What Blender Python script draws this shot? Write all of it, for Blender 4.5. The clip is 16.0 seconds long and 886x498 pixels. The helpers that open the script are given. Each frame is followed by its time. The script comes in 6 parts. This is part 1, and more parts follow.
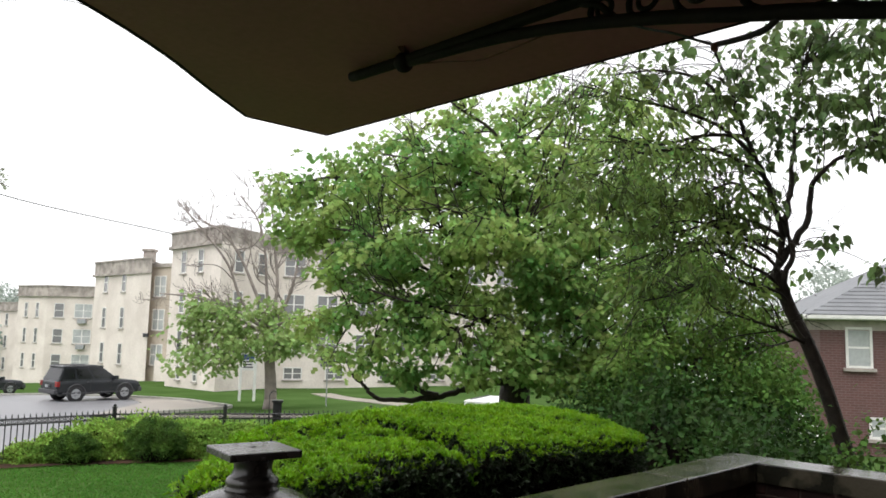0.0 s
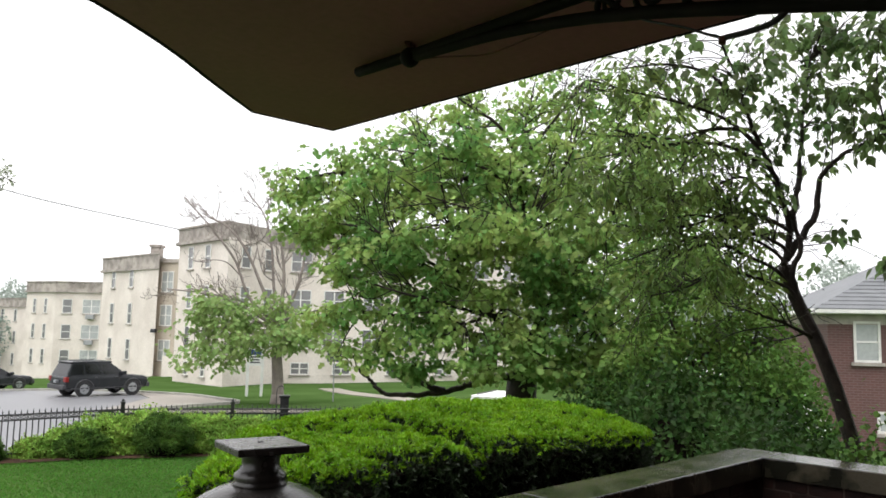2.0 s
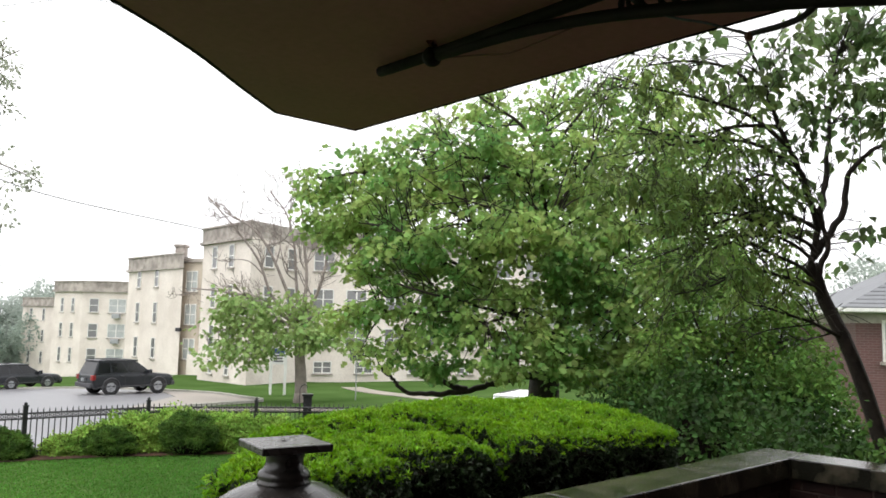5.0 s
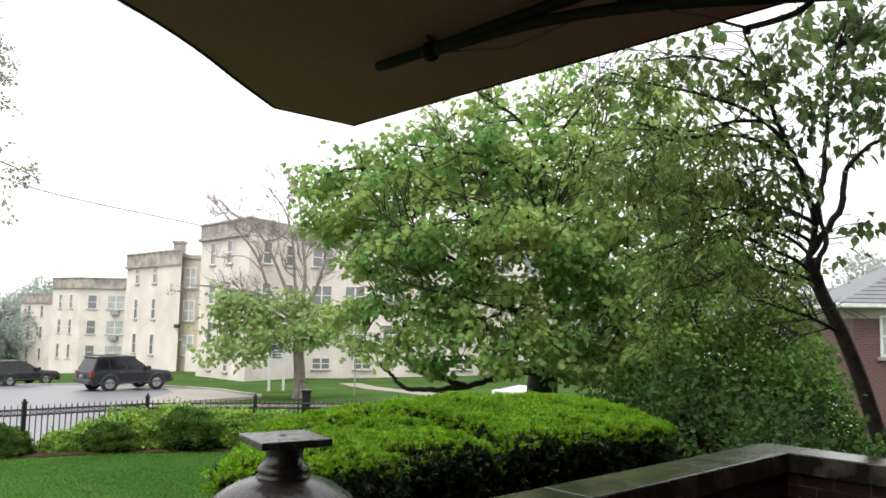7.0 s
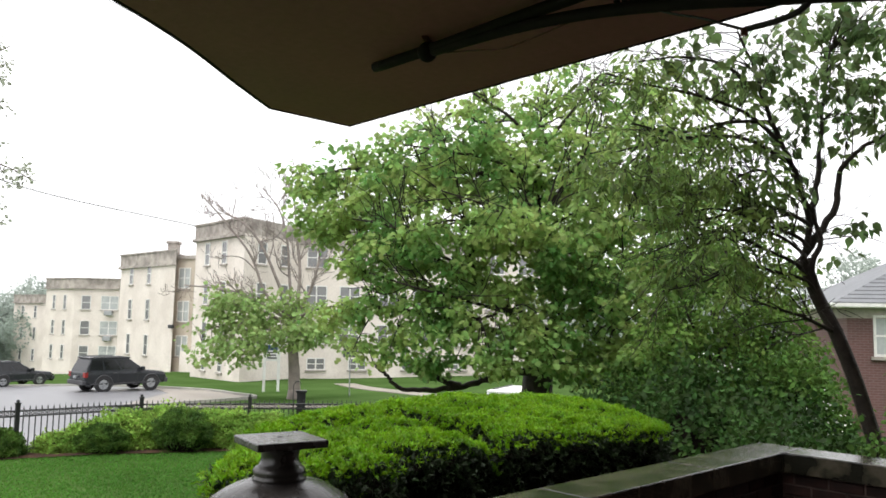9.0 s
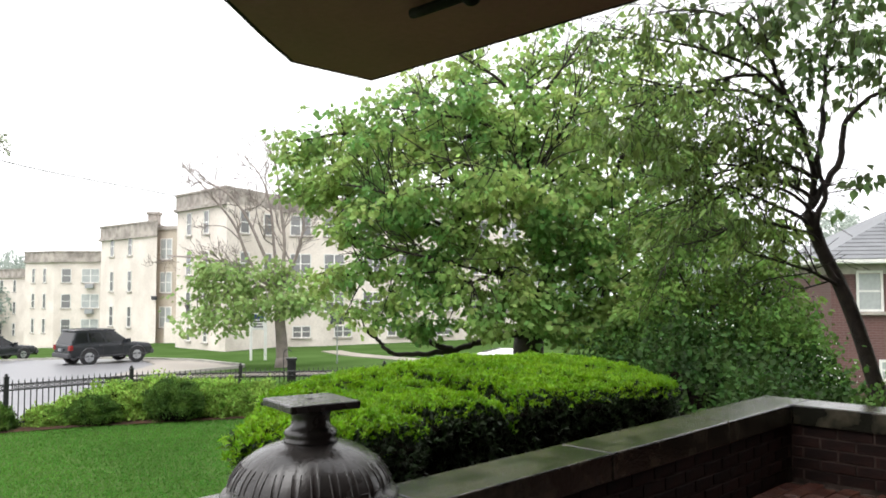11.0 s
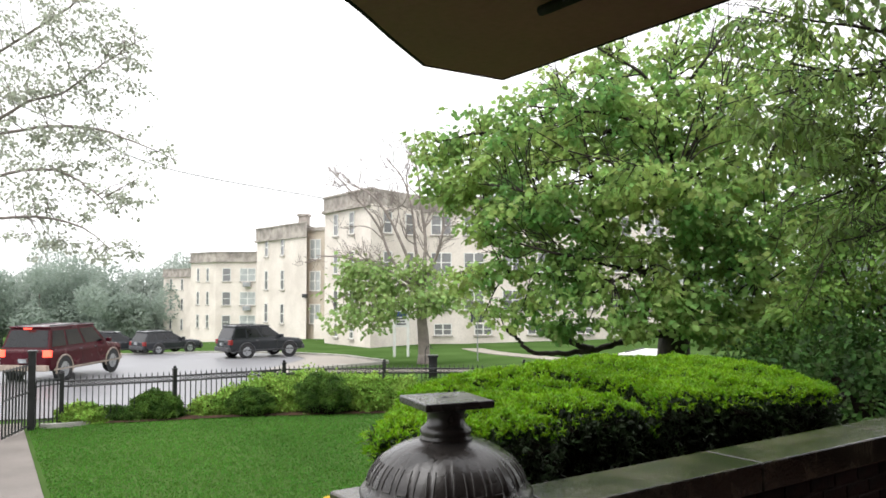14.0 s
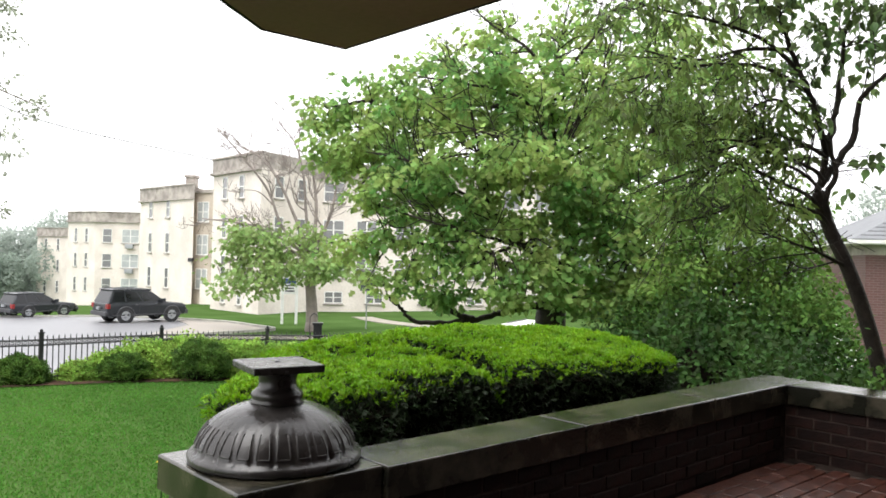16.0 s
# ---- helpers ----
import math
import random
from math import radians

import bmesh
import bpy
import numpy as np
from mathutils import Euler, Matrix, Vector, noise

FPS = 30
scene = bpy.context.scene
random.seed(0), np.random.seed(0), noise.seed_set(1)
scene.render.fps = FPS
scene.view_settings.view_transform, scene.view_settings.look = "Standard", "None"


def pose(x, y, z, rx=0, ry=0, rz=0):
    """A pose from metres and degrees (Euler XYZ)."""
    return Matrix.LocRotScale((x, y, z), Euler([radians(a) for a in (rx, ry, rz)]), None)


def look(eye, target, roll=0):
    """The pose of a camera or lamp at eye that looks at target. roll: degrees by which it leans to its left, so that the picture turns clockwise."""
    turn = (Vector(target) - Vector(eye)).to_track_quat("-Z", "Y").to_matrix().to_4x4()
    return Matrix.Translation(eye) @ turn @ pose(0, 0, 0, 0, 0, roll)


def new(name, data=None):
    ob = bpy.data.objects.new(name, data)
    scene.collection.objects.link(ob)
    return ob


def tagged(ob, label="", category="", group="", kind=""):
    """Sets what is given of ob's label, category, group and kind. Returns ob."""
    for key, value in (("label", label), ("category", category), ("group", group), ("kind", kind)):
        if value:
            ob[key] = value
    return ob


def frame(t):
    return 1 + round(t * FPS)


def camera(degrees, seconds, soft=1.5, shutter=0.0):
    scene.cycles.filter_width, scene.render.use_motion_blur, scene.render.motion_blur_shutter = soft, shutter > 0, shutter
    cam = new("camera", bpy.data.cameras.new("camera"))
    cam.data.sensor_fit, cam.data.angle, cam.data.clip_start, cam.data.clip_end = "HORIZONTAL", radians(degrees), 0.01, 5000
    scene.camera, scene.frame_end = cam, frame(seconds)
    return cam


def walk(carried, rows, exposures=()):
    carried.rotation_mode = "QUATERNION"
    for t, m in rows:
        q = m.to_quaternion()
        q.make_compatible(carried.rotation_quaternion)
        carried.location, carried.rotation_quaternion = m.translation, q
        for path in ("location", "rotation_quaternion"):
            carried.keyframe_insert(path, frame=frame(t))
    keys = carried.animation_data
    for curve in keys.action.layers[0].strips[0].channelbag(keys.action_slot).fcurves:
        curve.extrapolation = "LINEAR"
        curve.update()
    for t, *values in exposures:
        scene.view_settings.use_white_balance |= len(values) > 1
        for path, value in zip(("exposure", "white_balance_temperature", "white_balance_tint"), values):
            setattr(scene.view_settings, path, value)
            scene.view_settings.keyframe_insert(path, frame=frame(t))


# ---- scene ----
cam = camera(59.7, 16.0, soft=1.65, shutter=0.5)
PATH = [
    (0, (-0.019, 0.02, 1.253), (-0.019, 2.008, 1.469), 1.4),
    (0.5, (-0.019, 0.023, 1.253), (-0.016, 2.012, 1.459), 1.4),
    (1, (-0.021, 0.024, 1.252), (-0.015, 2.014, 1.455), 1.4),
    (1.5, (-0.02, 0.018, 1.253), (-0.027, 2.008, 1.458), 1.4),
    (2, (-0.02, 0.021, 1.253), (-0.036, 2.011, 1.456), 1.3),
    (2.5, (-0.021, 0.018, 1.253), (-0.055, 2.007, 1.459), 1.2),
    (3, (-0.023, 0.019, 1.252), (-0.076, 2.008, 1.463), 1.2),
    (3.5, (-0.022, 0.022, 1.254), (-0.079, 2.009, 1.466), 1.3),
    (4, (-0.023, 0.025, 1.255), (-0.097, 2.013, 1.462), 1.3),
    (6.5, (-0.022, 0.025, 1.254), (-0.091, 2.014, 1.446), 1.3),
    (7, (-0.024, 0.021, 1.25), (-0.092, 2.011, 1.439), 1.2),
    (7.5, (-0.021, 0.02, 1.252), (-0.068, 2.009, 1.451), 1.4),
    (8, (-0.021, 0.016, 1.252), (-0.074, 2.005, 1.455), 1.3),
    (8.5, (-0.021, 0.02, 1.253), (-0.081, 2.01, 1.449), 1.3),
    (11, (-0.203, 0.081, 1.221), (-0.209, 2.079, 1.323), -0.1),
    (11.5, (-0.251, 0.134, 1.199), (-0.231, 2.133, 1.22), 1.0),
    (12, (-0.242, 0.125, 1.2), (-0.153, 2.123, 1.246), 1.4),
    (12.5, (-0.229, 0.111, 1.21), (-0.032, 2.097, 1.336), 1.7),
    (13, (-0.211, 0.088, 1.215), (-0.178, 2.087, 1.294), 0.7),
    (13.5, (-0.192, 0.083, 1.224), (-0.45, 2.065, 1.295), 0.1),
    (14, (-0.178, 0.09, 1.227), (-0.543, 2.054, 1.325), -0.1),
    (14.5, (-0.163, 0.083, 1.232), (-0.476, 2.056, 1.335), -0.0),
    (15, (-0.096, 0.069, 1.226), (-0.275, 2.059, 1.332), 0.2),
    (15.5, (-0.023, 0.077, 1.227), (-0.107, 2.075, 1.266), 1.0),
    (16, (0.049, 0.059, 1.225), (-0.048, 2.057, 1.247), 1.5),
]
walk(cam, [(t, look(eye, target, roll)) for t, eye, target, roll in PATH],
     [(0, 0.45), (4, 0.58), (8.5, 0.6), (11, 0.83), (12, 1.18), (12.7, 1.38), (13.5, 1.22), (14.2, 0.58), (15, 0.42), (15.5, 0.5), (16, 0.95)])

# ---- sky and light: rain, a bright overcast ----
world = bpy.data.worlds.new("overcast_sky")
scene.world = world
world.use_nodes = True
wn, wl = world.node_tree.nodes, world.node_tree.links
wn.clear()
sky = wn.new("ShaderNodeTexSky")
sky.sky_type, sky.sun_disc = "NISHITA", False
sky.sun_elevation, sky.sun_rotation = radians(67), radians(220)
sky.dust_density, sky.air_density, sky.ozone_density = 6.0, 1.0, 0.5
grey = wn.new("ShaderNodeHueSaturation")
grey.inputs["Saturation"].default_value = 0.06
veil = wn.new("ShaderNodeMixRGB")
veil.inputs[0].default_value = 0.75
veil.inputs[2].default_value = (11.6, 11.6, 11.9, 1)
wb = wn.new("ShaderNodeBackground")
wb.inputs[1].default_value = 0.12
wo = wn.new("ShaderNodeOutputWorld")
wl.new(sky.outputs[0], grey.inputs["Color"])
wl.new(grey.outputs[0], veil.inputs[1])
wl.new(veil.outputs[0], wb.inputs[0])
wl.new(wb.outputs[0], wo.inputs[0])

sun = new("sun", bpy.data.lights.new("sun", "SUN"))
sun.data.energy, sun.data.angle, sun.data.color = 1.4, radians(50), (1.0, 0.98, 0.95)
sun.matrix_world = look((-10, -6, 38), (0, 6, 0))


# ---- materials ----
def mat(name, base, dark=None, rough=0.6, scale=4.0, fine=60.0, bump=0.15, metal=0.0, spec=0.5, island=0.0, each=0.0,
        mix=(0.35, 0.65), coat=0.0, thin=0.0):
    """A surface with broad stains, fine grain and relief; island and each vary the brightness piece by piece."""
    m = bpy.data.materials.new(name)
    m.use_nodes = True
    n, l = m.node_tree.nodes, m.node_tree.links
    b = n["Principled BSDF"]
    co = n.new("ShaderNodeTexCoord")
    broad = n.new("ShaderNodeTexNoise")
    broad.inputs["Scale"].default_value, broad.inputs["Detail"].default_value = scale, 6
    grain = n.new("ShaderNodeTexNoise")
    grain.inputs["Scale"].default_value, grain.inputs["Detail"].default_value = fine, 4
    l.new(co.outputs["Object"], broad.inputs["Vector"])
    l.new(co.outputs["Object"], grain.inputs["Vector"])
    ramp = n.new("ShaderNodeMapRange")
    ramp.inputs["From Min"].default_value, ramp.inputs["From Max"].default_value = mix
    l.new(broad.outputs["Fac"], ramp.inputs["Value"])
    dark = dark or tuple(c * 0.7 for c in base)
    mixer = n.new("ShaderNodeMixRGB")
    mixer.inputs[1].default_value, mixer.inputs[2].default_value = (*dark, 1), (*base, 1)
    l.new(ramp.outputs[0], mixer.inputs[0])
    hsv = n.new("ShaderNodeHueSaturation")
    l.new(mixer.outputs[0], hsv.inputs["Color"])
    val = n.new("ShaderNodeMapRange")
    val.inputs["To Min"].default_value, val.inputs["To Max"].default_value = 0.82, 1.18
    l.new(grain.outputs["Fac"], val.inputs["Value"])
    last = val.outputs[0]
    if island or each:
        src = n.new("ShaderNodeNewGeometry").outputs["Random Per Island"] if island else n.new("ShaderNodeObjectInfo").outputs["Random"]
        rnd = n.new("ShaderNodeMapRange")
        k = island or each
        rnd.inputs["To Min"].default_value, rnd.inputs["To Max"].default_value = 1 - k, 1 + k
        l.new(src, rnd.inputs["Value"])
        mul = n.new("ShaderNodeMath")
        mul.operation = "MULTIPLY"
        l.new(last, mul.inputs[0])
        l.new(rnd.outputs[0], mul.inputs[1])
        last = mul.outputs[0]
        if island:
            hue = n.new("ShaderNodeMapRange")
            hue.inputs["To Min"].default_value, hue.inputs["To Max"].default_value = 0.478, 0.512
            l.new(src, hue.inputs["Value"])
            l.new(hue.outputs[0], hsv.inputs["Hue"])
    l.new(last, hsv.inputs["Value"])
    l.new(hsv.outputs[0], b.inputs["Base Color"])
    rr = n.new("ShaderNodeMapRange")
    rr.inputs["To Min"].default_value, rr.inputs["To Max"].default_value = max(0.03, rough - 0.12), min(1, rough + 0.12)
    l.new(broad.outputs["Fac"], rr.inputs["Value"])
    l.new(rr.outputs[0], b.inputs["Roughness"])
    b.inputs["Metallic"].default_value = metal
    b.inputs["Specular IOR Level"].default_value = spec
    b.inputs["Coat Weight"].default_value = coat
    if bump:
        bp = n.new("ShaderNodeBump")
        bp.inputs["Strength"].default_value, bp.inputs["Distance"].default_value = bump, 0.02
        l.new(grain.outputs["Fac"], bp.inputs["Height"])
        l.new(bp.outputs[0], b.inputs["Normal"])
    if thin:
        out = n["Material Output"]
        tr = n.new("ShaderNodeBsdfTranslucent")
        l.new(hsv.outputs[0], tr.inputs["Color"])
        ms = n.new("ShaderNodeMixShader")
        ms.inputs[0].default_value = thin
        l.new(b.outputs[0], ms.inputs[1])
        l.new(tr.outputs[0], ms.inputs[2])
        l.new(ms.outputs[0], out.inputs["Surface"])
    return m


def glow(name, colour, strength):
    m = bpy.data.materials.new(name)
    m.use_nodes = True
    b = m.node_tree.nodes["Principled BSDF"]
    b.inputs["Base Color"].default_value = (*colour, 1)
    b.inputs["Emission Color"].default_value = (*colour, 1)
    b.inputs["Emission Strength"].default_value = strength
    return m


# Ground grass is paled: haze over the far verge is put into its colour.
M_GRASS = mat("wet_lawn_grass", (0.066, 0.112, 0.034), (0.046, 0.086, 0.023), 0.9, 0.35, 35, 0.5, spec=0.0)
M_BLADE = mat("wet_grass_blades", (0.085, 0.225, 0.034), (0.064, 0.178, 0.027), 0.7, 0.4, 30, 0, island=0.18, thin=0.45, spec=0.1)
M_ASPHALT = mat("wet_asphalt", (0.17, 0.17, 0.18), (0.125, 0.125, 0.135), 0.42, 0.25, 20, 0.1, spec=0.6)
M_CONCRETE = mat("wet_concrete", (0.31, 0.275, 0.24), (0.225, 0.20, 0.175), 0.4, 0.5, 25, 0.1)
M_PATH = mat("wet_brown_path", (0.185, 0.165, 0.15), (0.135, 0.12, 0.108), 0.65, 1.2, 30, 0.15, spec=0.2)
M_KERB = mat("kerb_stone", (0.42, 0.40, 0.37), (0.30, 0.29, 0.27), 0.5, 1.5, 30)
M_SOIL = mat("wet_mulch", (0.075, 0.042, 0.028), (0.035, 0.022, 0.016), 0.9, 3, 40, 0.8, spec=0.1)
M_COPE = mat("wet_limestone_coping", (0.050, 0.044, 0.030), (0.010, 0.010, 0.007), 0.13, 5.5, 60, 0.12, spec=0.5, mix=(0.42, 0.58))
M_COPE_FACE = mat("stained_limestone", (0.095, 0.084, 0.070), (0.040, 0.036, 0.031), 0.5, 4, 50, 0.2)
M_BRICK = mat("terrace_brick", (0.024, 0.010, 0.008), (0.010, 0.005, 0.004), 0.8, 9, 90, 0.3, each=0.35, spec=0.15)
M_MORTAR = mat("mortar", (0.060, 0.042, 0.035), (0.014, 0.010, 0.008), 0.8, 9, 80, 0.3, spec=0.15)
M_PAVER = mat("wet_red_paver", (0.066, 0.022, 0.014), (0.030, 0.011, 0.008), 0.36, 12, 110, 0.35, each=0.2)
M_SOFFIT = mat("tan_painted_soffit", (0.41, 0.185, 0.185), (0.35, 0.158, 0.158), 0.7, 2.0, 40, 0.06)
M_IRON = mat("black_wrought_iron", (0.010, 0.008, 0.0075), (0.016, 0.010, 0.008), 0.7, 12, 90, 0.15, spec=0.2)
M_FENCE = mat("black_fence_paint", (0.018, 0.018, 0.020), None, 0.4, 8, 60, 0.05)
M_URN = mat("wet_dark_cast_iron", (0.038, 0.033, 0.031), (0.018, 0.016, 0.015), 0.27, 7, 70, 0.10, metal=0.0, spec=0.45, coat=0.12)
M_RUST = mat("rusty_hook", (0.16, 0.045, 0.025), (0.08, 0.03, 0.02), 0.7, 30, 90)
M_STUCCO = mat("cream_painted_wall", (0.75, 0.685, 0.625), (0.62, 0.555, 0.50), 0.7, 0.5, 8, 0.05)
M_PARAPET = mat("weathered_parapet_stone", (0.44, 0.395, 0.355), (0.225, 0.20, 0.18), 0.8, 1.5, 10, 0.1)
# Tan brick, darkened to put the shade of the recess into its colour.
M_RECESS = mat("tan_brick_bay", (0.52, 0.45, 0.37), (0.40, 0.34, 0.28), 0.8, 0.8, 9, 0.1)
# Dark glass, lightened to put the distant haze into the pane colour.
M_PANE = mat("dark_window_glass", (0.22, 0.22, 0.22), (0.15, 0.15, 0.155), 0.08, 0.6, 5, 0.0, spec=0.8)
M_BLIND = mat("window_with_pale_blind", (0.46, 0.48, 0.47), (0.36, 0.38, 0.38), 0.25, 1.2, 9, 0.0)
M_FRAME = mat("white_window_paint", (0.78, 0.77, 0.74), (0.66, 0.65, 0.62), 0.45, 4, 40, 0.03)
M_ROOF = mat("grey_shingle", (0.19, 0.195, 0.205), (0.15, 0.155, 0.165), 0.8, 1.5, 25, 0.3)
M_WHITE = mat("white_paint", (0.82, 0.82, 0.80), (0.72, 0.72, 0.70), 0.4, 2, 30, 0.03)
M_BARK = mat("wet_dark_bark", (0.042, 0.032, 0.026), (0.020, 0.016, 0.013), 0.6, 9, 60, 0.6, spec=0.2)
M_BARK_PALE = mat("grey_bark", (0.22, 0.19, 0.165), (0.15, 0.13, 0.115), 0.8, 3, 30, 0.5)
# Dead grey bark, paled further to put haze into its colour.
M_BARK_DEAD = mat("dead_grey_bark", (0.29, 0.245, 0.22), (0.19, 0.16, 0.145), 0.8, 3, 30, 0.5)
M_MAPLE = mat("maple_leaves", (0.365, 0.485, 0.150), (0.155, 0.315, 0.088), 0.6, 0.9, 9, 0, mix=(0.38, 0.62), island=0.33, thin=0.6, spec=0.2)
M_BROAD = mat("broad_leaves", (0.20, 0.285, 0.10), (0.10, 0.175, 0.06), 0.4, 1.2, 9, 0, island=0.55, thin=0.6, spec=0.45)
M_DROOP = mat("drooping_leaves", (0.25, 0.36, 0.095), (0.115, 0.20, 0.05), 0.45, 1.4, 9, 0, island=0.5, thin=0.5, spec=0.35)
M_YOUNG = mat("young_tree_green_leaves", (0.17, 0.28, 0.06), (0.06, 0.13, 0.026), 0.6, 1.6, 12, 0, island=0.35, thin=0.5, spec=0.15)
# Darker than M_BUSH: shade behind the parapet is put into this leaf colour.
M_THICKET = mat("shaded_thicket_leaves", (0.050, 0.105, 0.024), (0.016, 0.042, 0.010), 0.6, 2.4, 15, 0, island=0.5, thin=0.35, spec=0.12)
M_FARLEAF = mat("young_tree_leaves", (0.31, 0.43, 0.15), (0.20, 0.32, 0.10), 0.6, 0.8, 9, 0, island=0.30, thin=0.5, spec=0.3)
# Mist in front of the roadside tree is put into its leaf colour.
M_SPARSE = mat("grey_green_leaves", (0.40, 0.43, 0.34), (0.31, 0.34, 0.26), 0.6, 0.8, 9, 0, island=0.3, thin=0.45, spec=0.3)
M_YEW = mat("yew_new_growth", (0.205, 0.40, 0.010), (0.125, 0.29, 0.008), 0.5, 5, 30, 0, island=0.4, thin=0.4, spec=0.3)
# Old growth's own dark green, with the sides' shade put into it too.
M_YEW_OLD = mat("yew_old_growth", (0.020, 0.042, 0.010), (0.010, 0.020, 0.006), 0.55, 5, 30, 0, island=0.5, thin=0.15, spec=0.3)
# Inner twigs and the shade between them, put into one near-black colour.
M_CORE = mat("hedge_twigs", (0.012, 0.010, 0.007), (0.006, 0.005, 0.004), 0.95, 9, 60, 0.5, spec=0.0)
M_BUSH = mat("shrub_leaves", (0.105, 0.20, 0.04), (0.042, 0.095, 0.02), 0.6, 2.2, 15, 0, island=0.5, thin=0.4, spec=0.12)
M_BUSH_LIGHT = mat("bright_shrub_leaves", (0.31, 0.48, 0.095), (0.155, 0.29, 0.05), 0.6, 1.8, 15, 0, island=0.45, thin=0.42, spec=0.15)
M_CLIPPED = mat("clipped_shrub_leaves", (0.12, 0.225, 0.04), (0.045, 0.10, 0.02), 0.6, 3.5, 15, 0, island=0.5, thin=0.4, spec=0.15)
# Haze over the distance is put into both leaf colours as grey paleness.
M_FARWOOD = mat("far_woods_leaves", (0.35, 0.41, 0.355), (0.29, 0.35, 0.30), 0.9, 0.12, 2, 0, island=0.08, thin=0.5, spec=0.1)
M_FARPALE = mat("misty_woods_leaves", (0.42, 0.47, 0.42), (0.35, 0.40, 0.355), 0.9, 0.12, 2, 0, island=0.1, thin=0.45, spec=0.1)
M_BLOSSOM = mat("white_blossom", (0.75, 0.74, 0.70), (0.62, 0.61, 0.57), 0.6, 9, 40, 0, thin=0.3)
M_YELLOW = mat("yellow_petals", (0.75, 0.55, 0.02), (0.70, 0.45, 0.02), 0.5, 20, 90, 0, thin=0.2)
M_STEM = mat("flower_stem", (0.06, 0.14, 0.03), None, 0.5, 20, 90, 0)
# Black paint lifted a little: haze on the street is in this colour.
M_CARBLACK = mat("wet_black_car_paint", (0.026, 0.028, 0.033), (0.020, 0.022, 0.026), 0.22, 1, 30, 0, spec=0.4)
M_CARRED = mat("wet_dark_red_car_paint", (0.060, 0.006, 0.012), (0.050, 0.005, 0.010), 0.25, 1, 30, 0, spec=0.22)
M_CARTAN = mat("tan_bumper_plastic", (0.40, 0.33, 0.27), None, 0.4, 3, 30, 0)
M_CARGREY = mat("grey_cladding_plastic", (0.050, 0.050, 0.056), None, 0.5, 3, 30, 0)
M_CARGLASS = mat("tinted_car_glass", (0.014, 0.015, 0.017), None, 0.08, 1, 10, 0, spec=0.4)
M_TYRE = mat("tyre_rubber", (0.022, 0.022, 0.024), None, 0.7, 9, 60, 0.2)
M_RIM = mat("alloy_rim", (0.42, 0.43, 0.45), (0.30, 0.31, 0.33), 0.3, 9, 60, 0, metal=0.6)
M_REDLAMP = mat("red_lamp_lens", (0.28, 0.02, 0.02), None, 0.2, 9, 60, 0)
M_BRAKE = glow("lit_brake_lamp", (1.0, 0.07, 0.04), 2.2)
M_SIGNBLUE = mat("blue_sign_paint", (0.06, 0.10, 0.32), None, 0.4, 3, 30, 0)
M_SIGNINK = mat("dark_sign_lettering", (0.08, 0.08, 0.10), None, 0.5, 3, 30, 0)
M_GALV = mat("galvanised_pole", (0.40, 0.41, 0.42), (0.30, 0.31, 0.32), 0.4, 5, 40, 0.05, metal=0.4)
M_CABLE = mat("grey_cable", (0.38, 0.38, 0.39), None, 0.6, 3, 20, 0)
M_BLACKPLASTIC = mat("black_cable_sheath", (0.018, 0.017, 0.016), None, 0.5, 20, 80, 0.1)


def brick_wall(name, base, dark, mortar):
    """Small brickwork for a wall seen from far off, in courses of 75 mm."""
    m = mat(name, base, dark, 0.7, 1.2, 30, 0.1)
    n, l = m.node_tree.nodes, m.node_tree.links
    b = n["Principled BSDF"]
    tex = n.new("ShaderNodeTexBrick")
    tex.inputs["Scale"].default_value = 1.0
    tex.inputs["Brick Width"].default_value, tex.inputs["Row Height"].default_value = 0.22, 0.075
    tex.inputs["Mortar Size"].default_value = 0.010
    tex.inputs["Color1"].default_value, tex.inputs["Color2"].default_value = (*base, 1), (*dark, 1)
    tex.inputs["Mortar"].default_value = (*mortar, 1)
    uvn = n.new("ShaderNodeUVMap")
    l.new(uvn.outputs[0], tex.inputs["Vector"])
    old = b.inputs["Base Color"].links[0].from_socket
    mul = n.new("ShaderNodeMixRGB")
    mul.inputs[0].default_value = 0.6
    l.new(old, mul.inputs[1])
    l.new(tex.outputs["Color"], mul.inputs[2])
    l.new(mul.outputs[0], b.inputs["Base Color"])
    return m


M_HOUSE = brick_wall("old_red_house_brick", (0.138, 0.062, 0.057), (0.098, 0.045, 0.042), (0.175, 0.132, 0.124))


# ---- mesh helpers ----
def thing(name, label, category, kind="", group="", m=None):
    ob = new(name)
    ob.empty_display_size = 0.2
    if m is not None:
        ob.matrix_world = m
    return tagged(ob, label, category, group, kind)


def part(name, bm, material, parent, label="", smooth=False):
    me = bpy.data.meshes.new(name)
    bm.to_mesh(me)
    bm.free()
    me.materials.append(material)
    if smooth:
        me.polygons.foreach_set("use_smooth", [True] * len(me.polygons))
    ob = new(name, me)
    ob.parent = parent
    if label:
        ob["label"] = label
    return ob


def alone(name, bm, material, label, category, kind="", group="", smooth=False):
    return tagged(part(name, bm, material, None, "", smooth), label, category, group, kind)


def box(bm, a, b, bevel=0.0, m=None):
    c = [(p + q) / 2 for p, q in zip(a, b)]
    s = [abs(q - p) for p, q in zip(a, b)]
    made = bmesh.ops.create_cube(bm, size=1, matrix=(m or Matrix()) @ Matrix.Translation(c) @ Matrix.Diagonal((*s, 1)))
    if bevel:
        edges = list({e for v in made["verts"] for e in v.link_edges})
        bmesh.ops.bevel(bm, geom=edges, offset=bevel, segments=2, affect="EDGES", profile=0.5)
    return bm


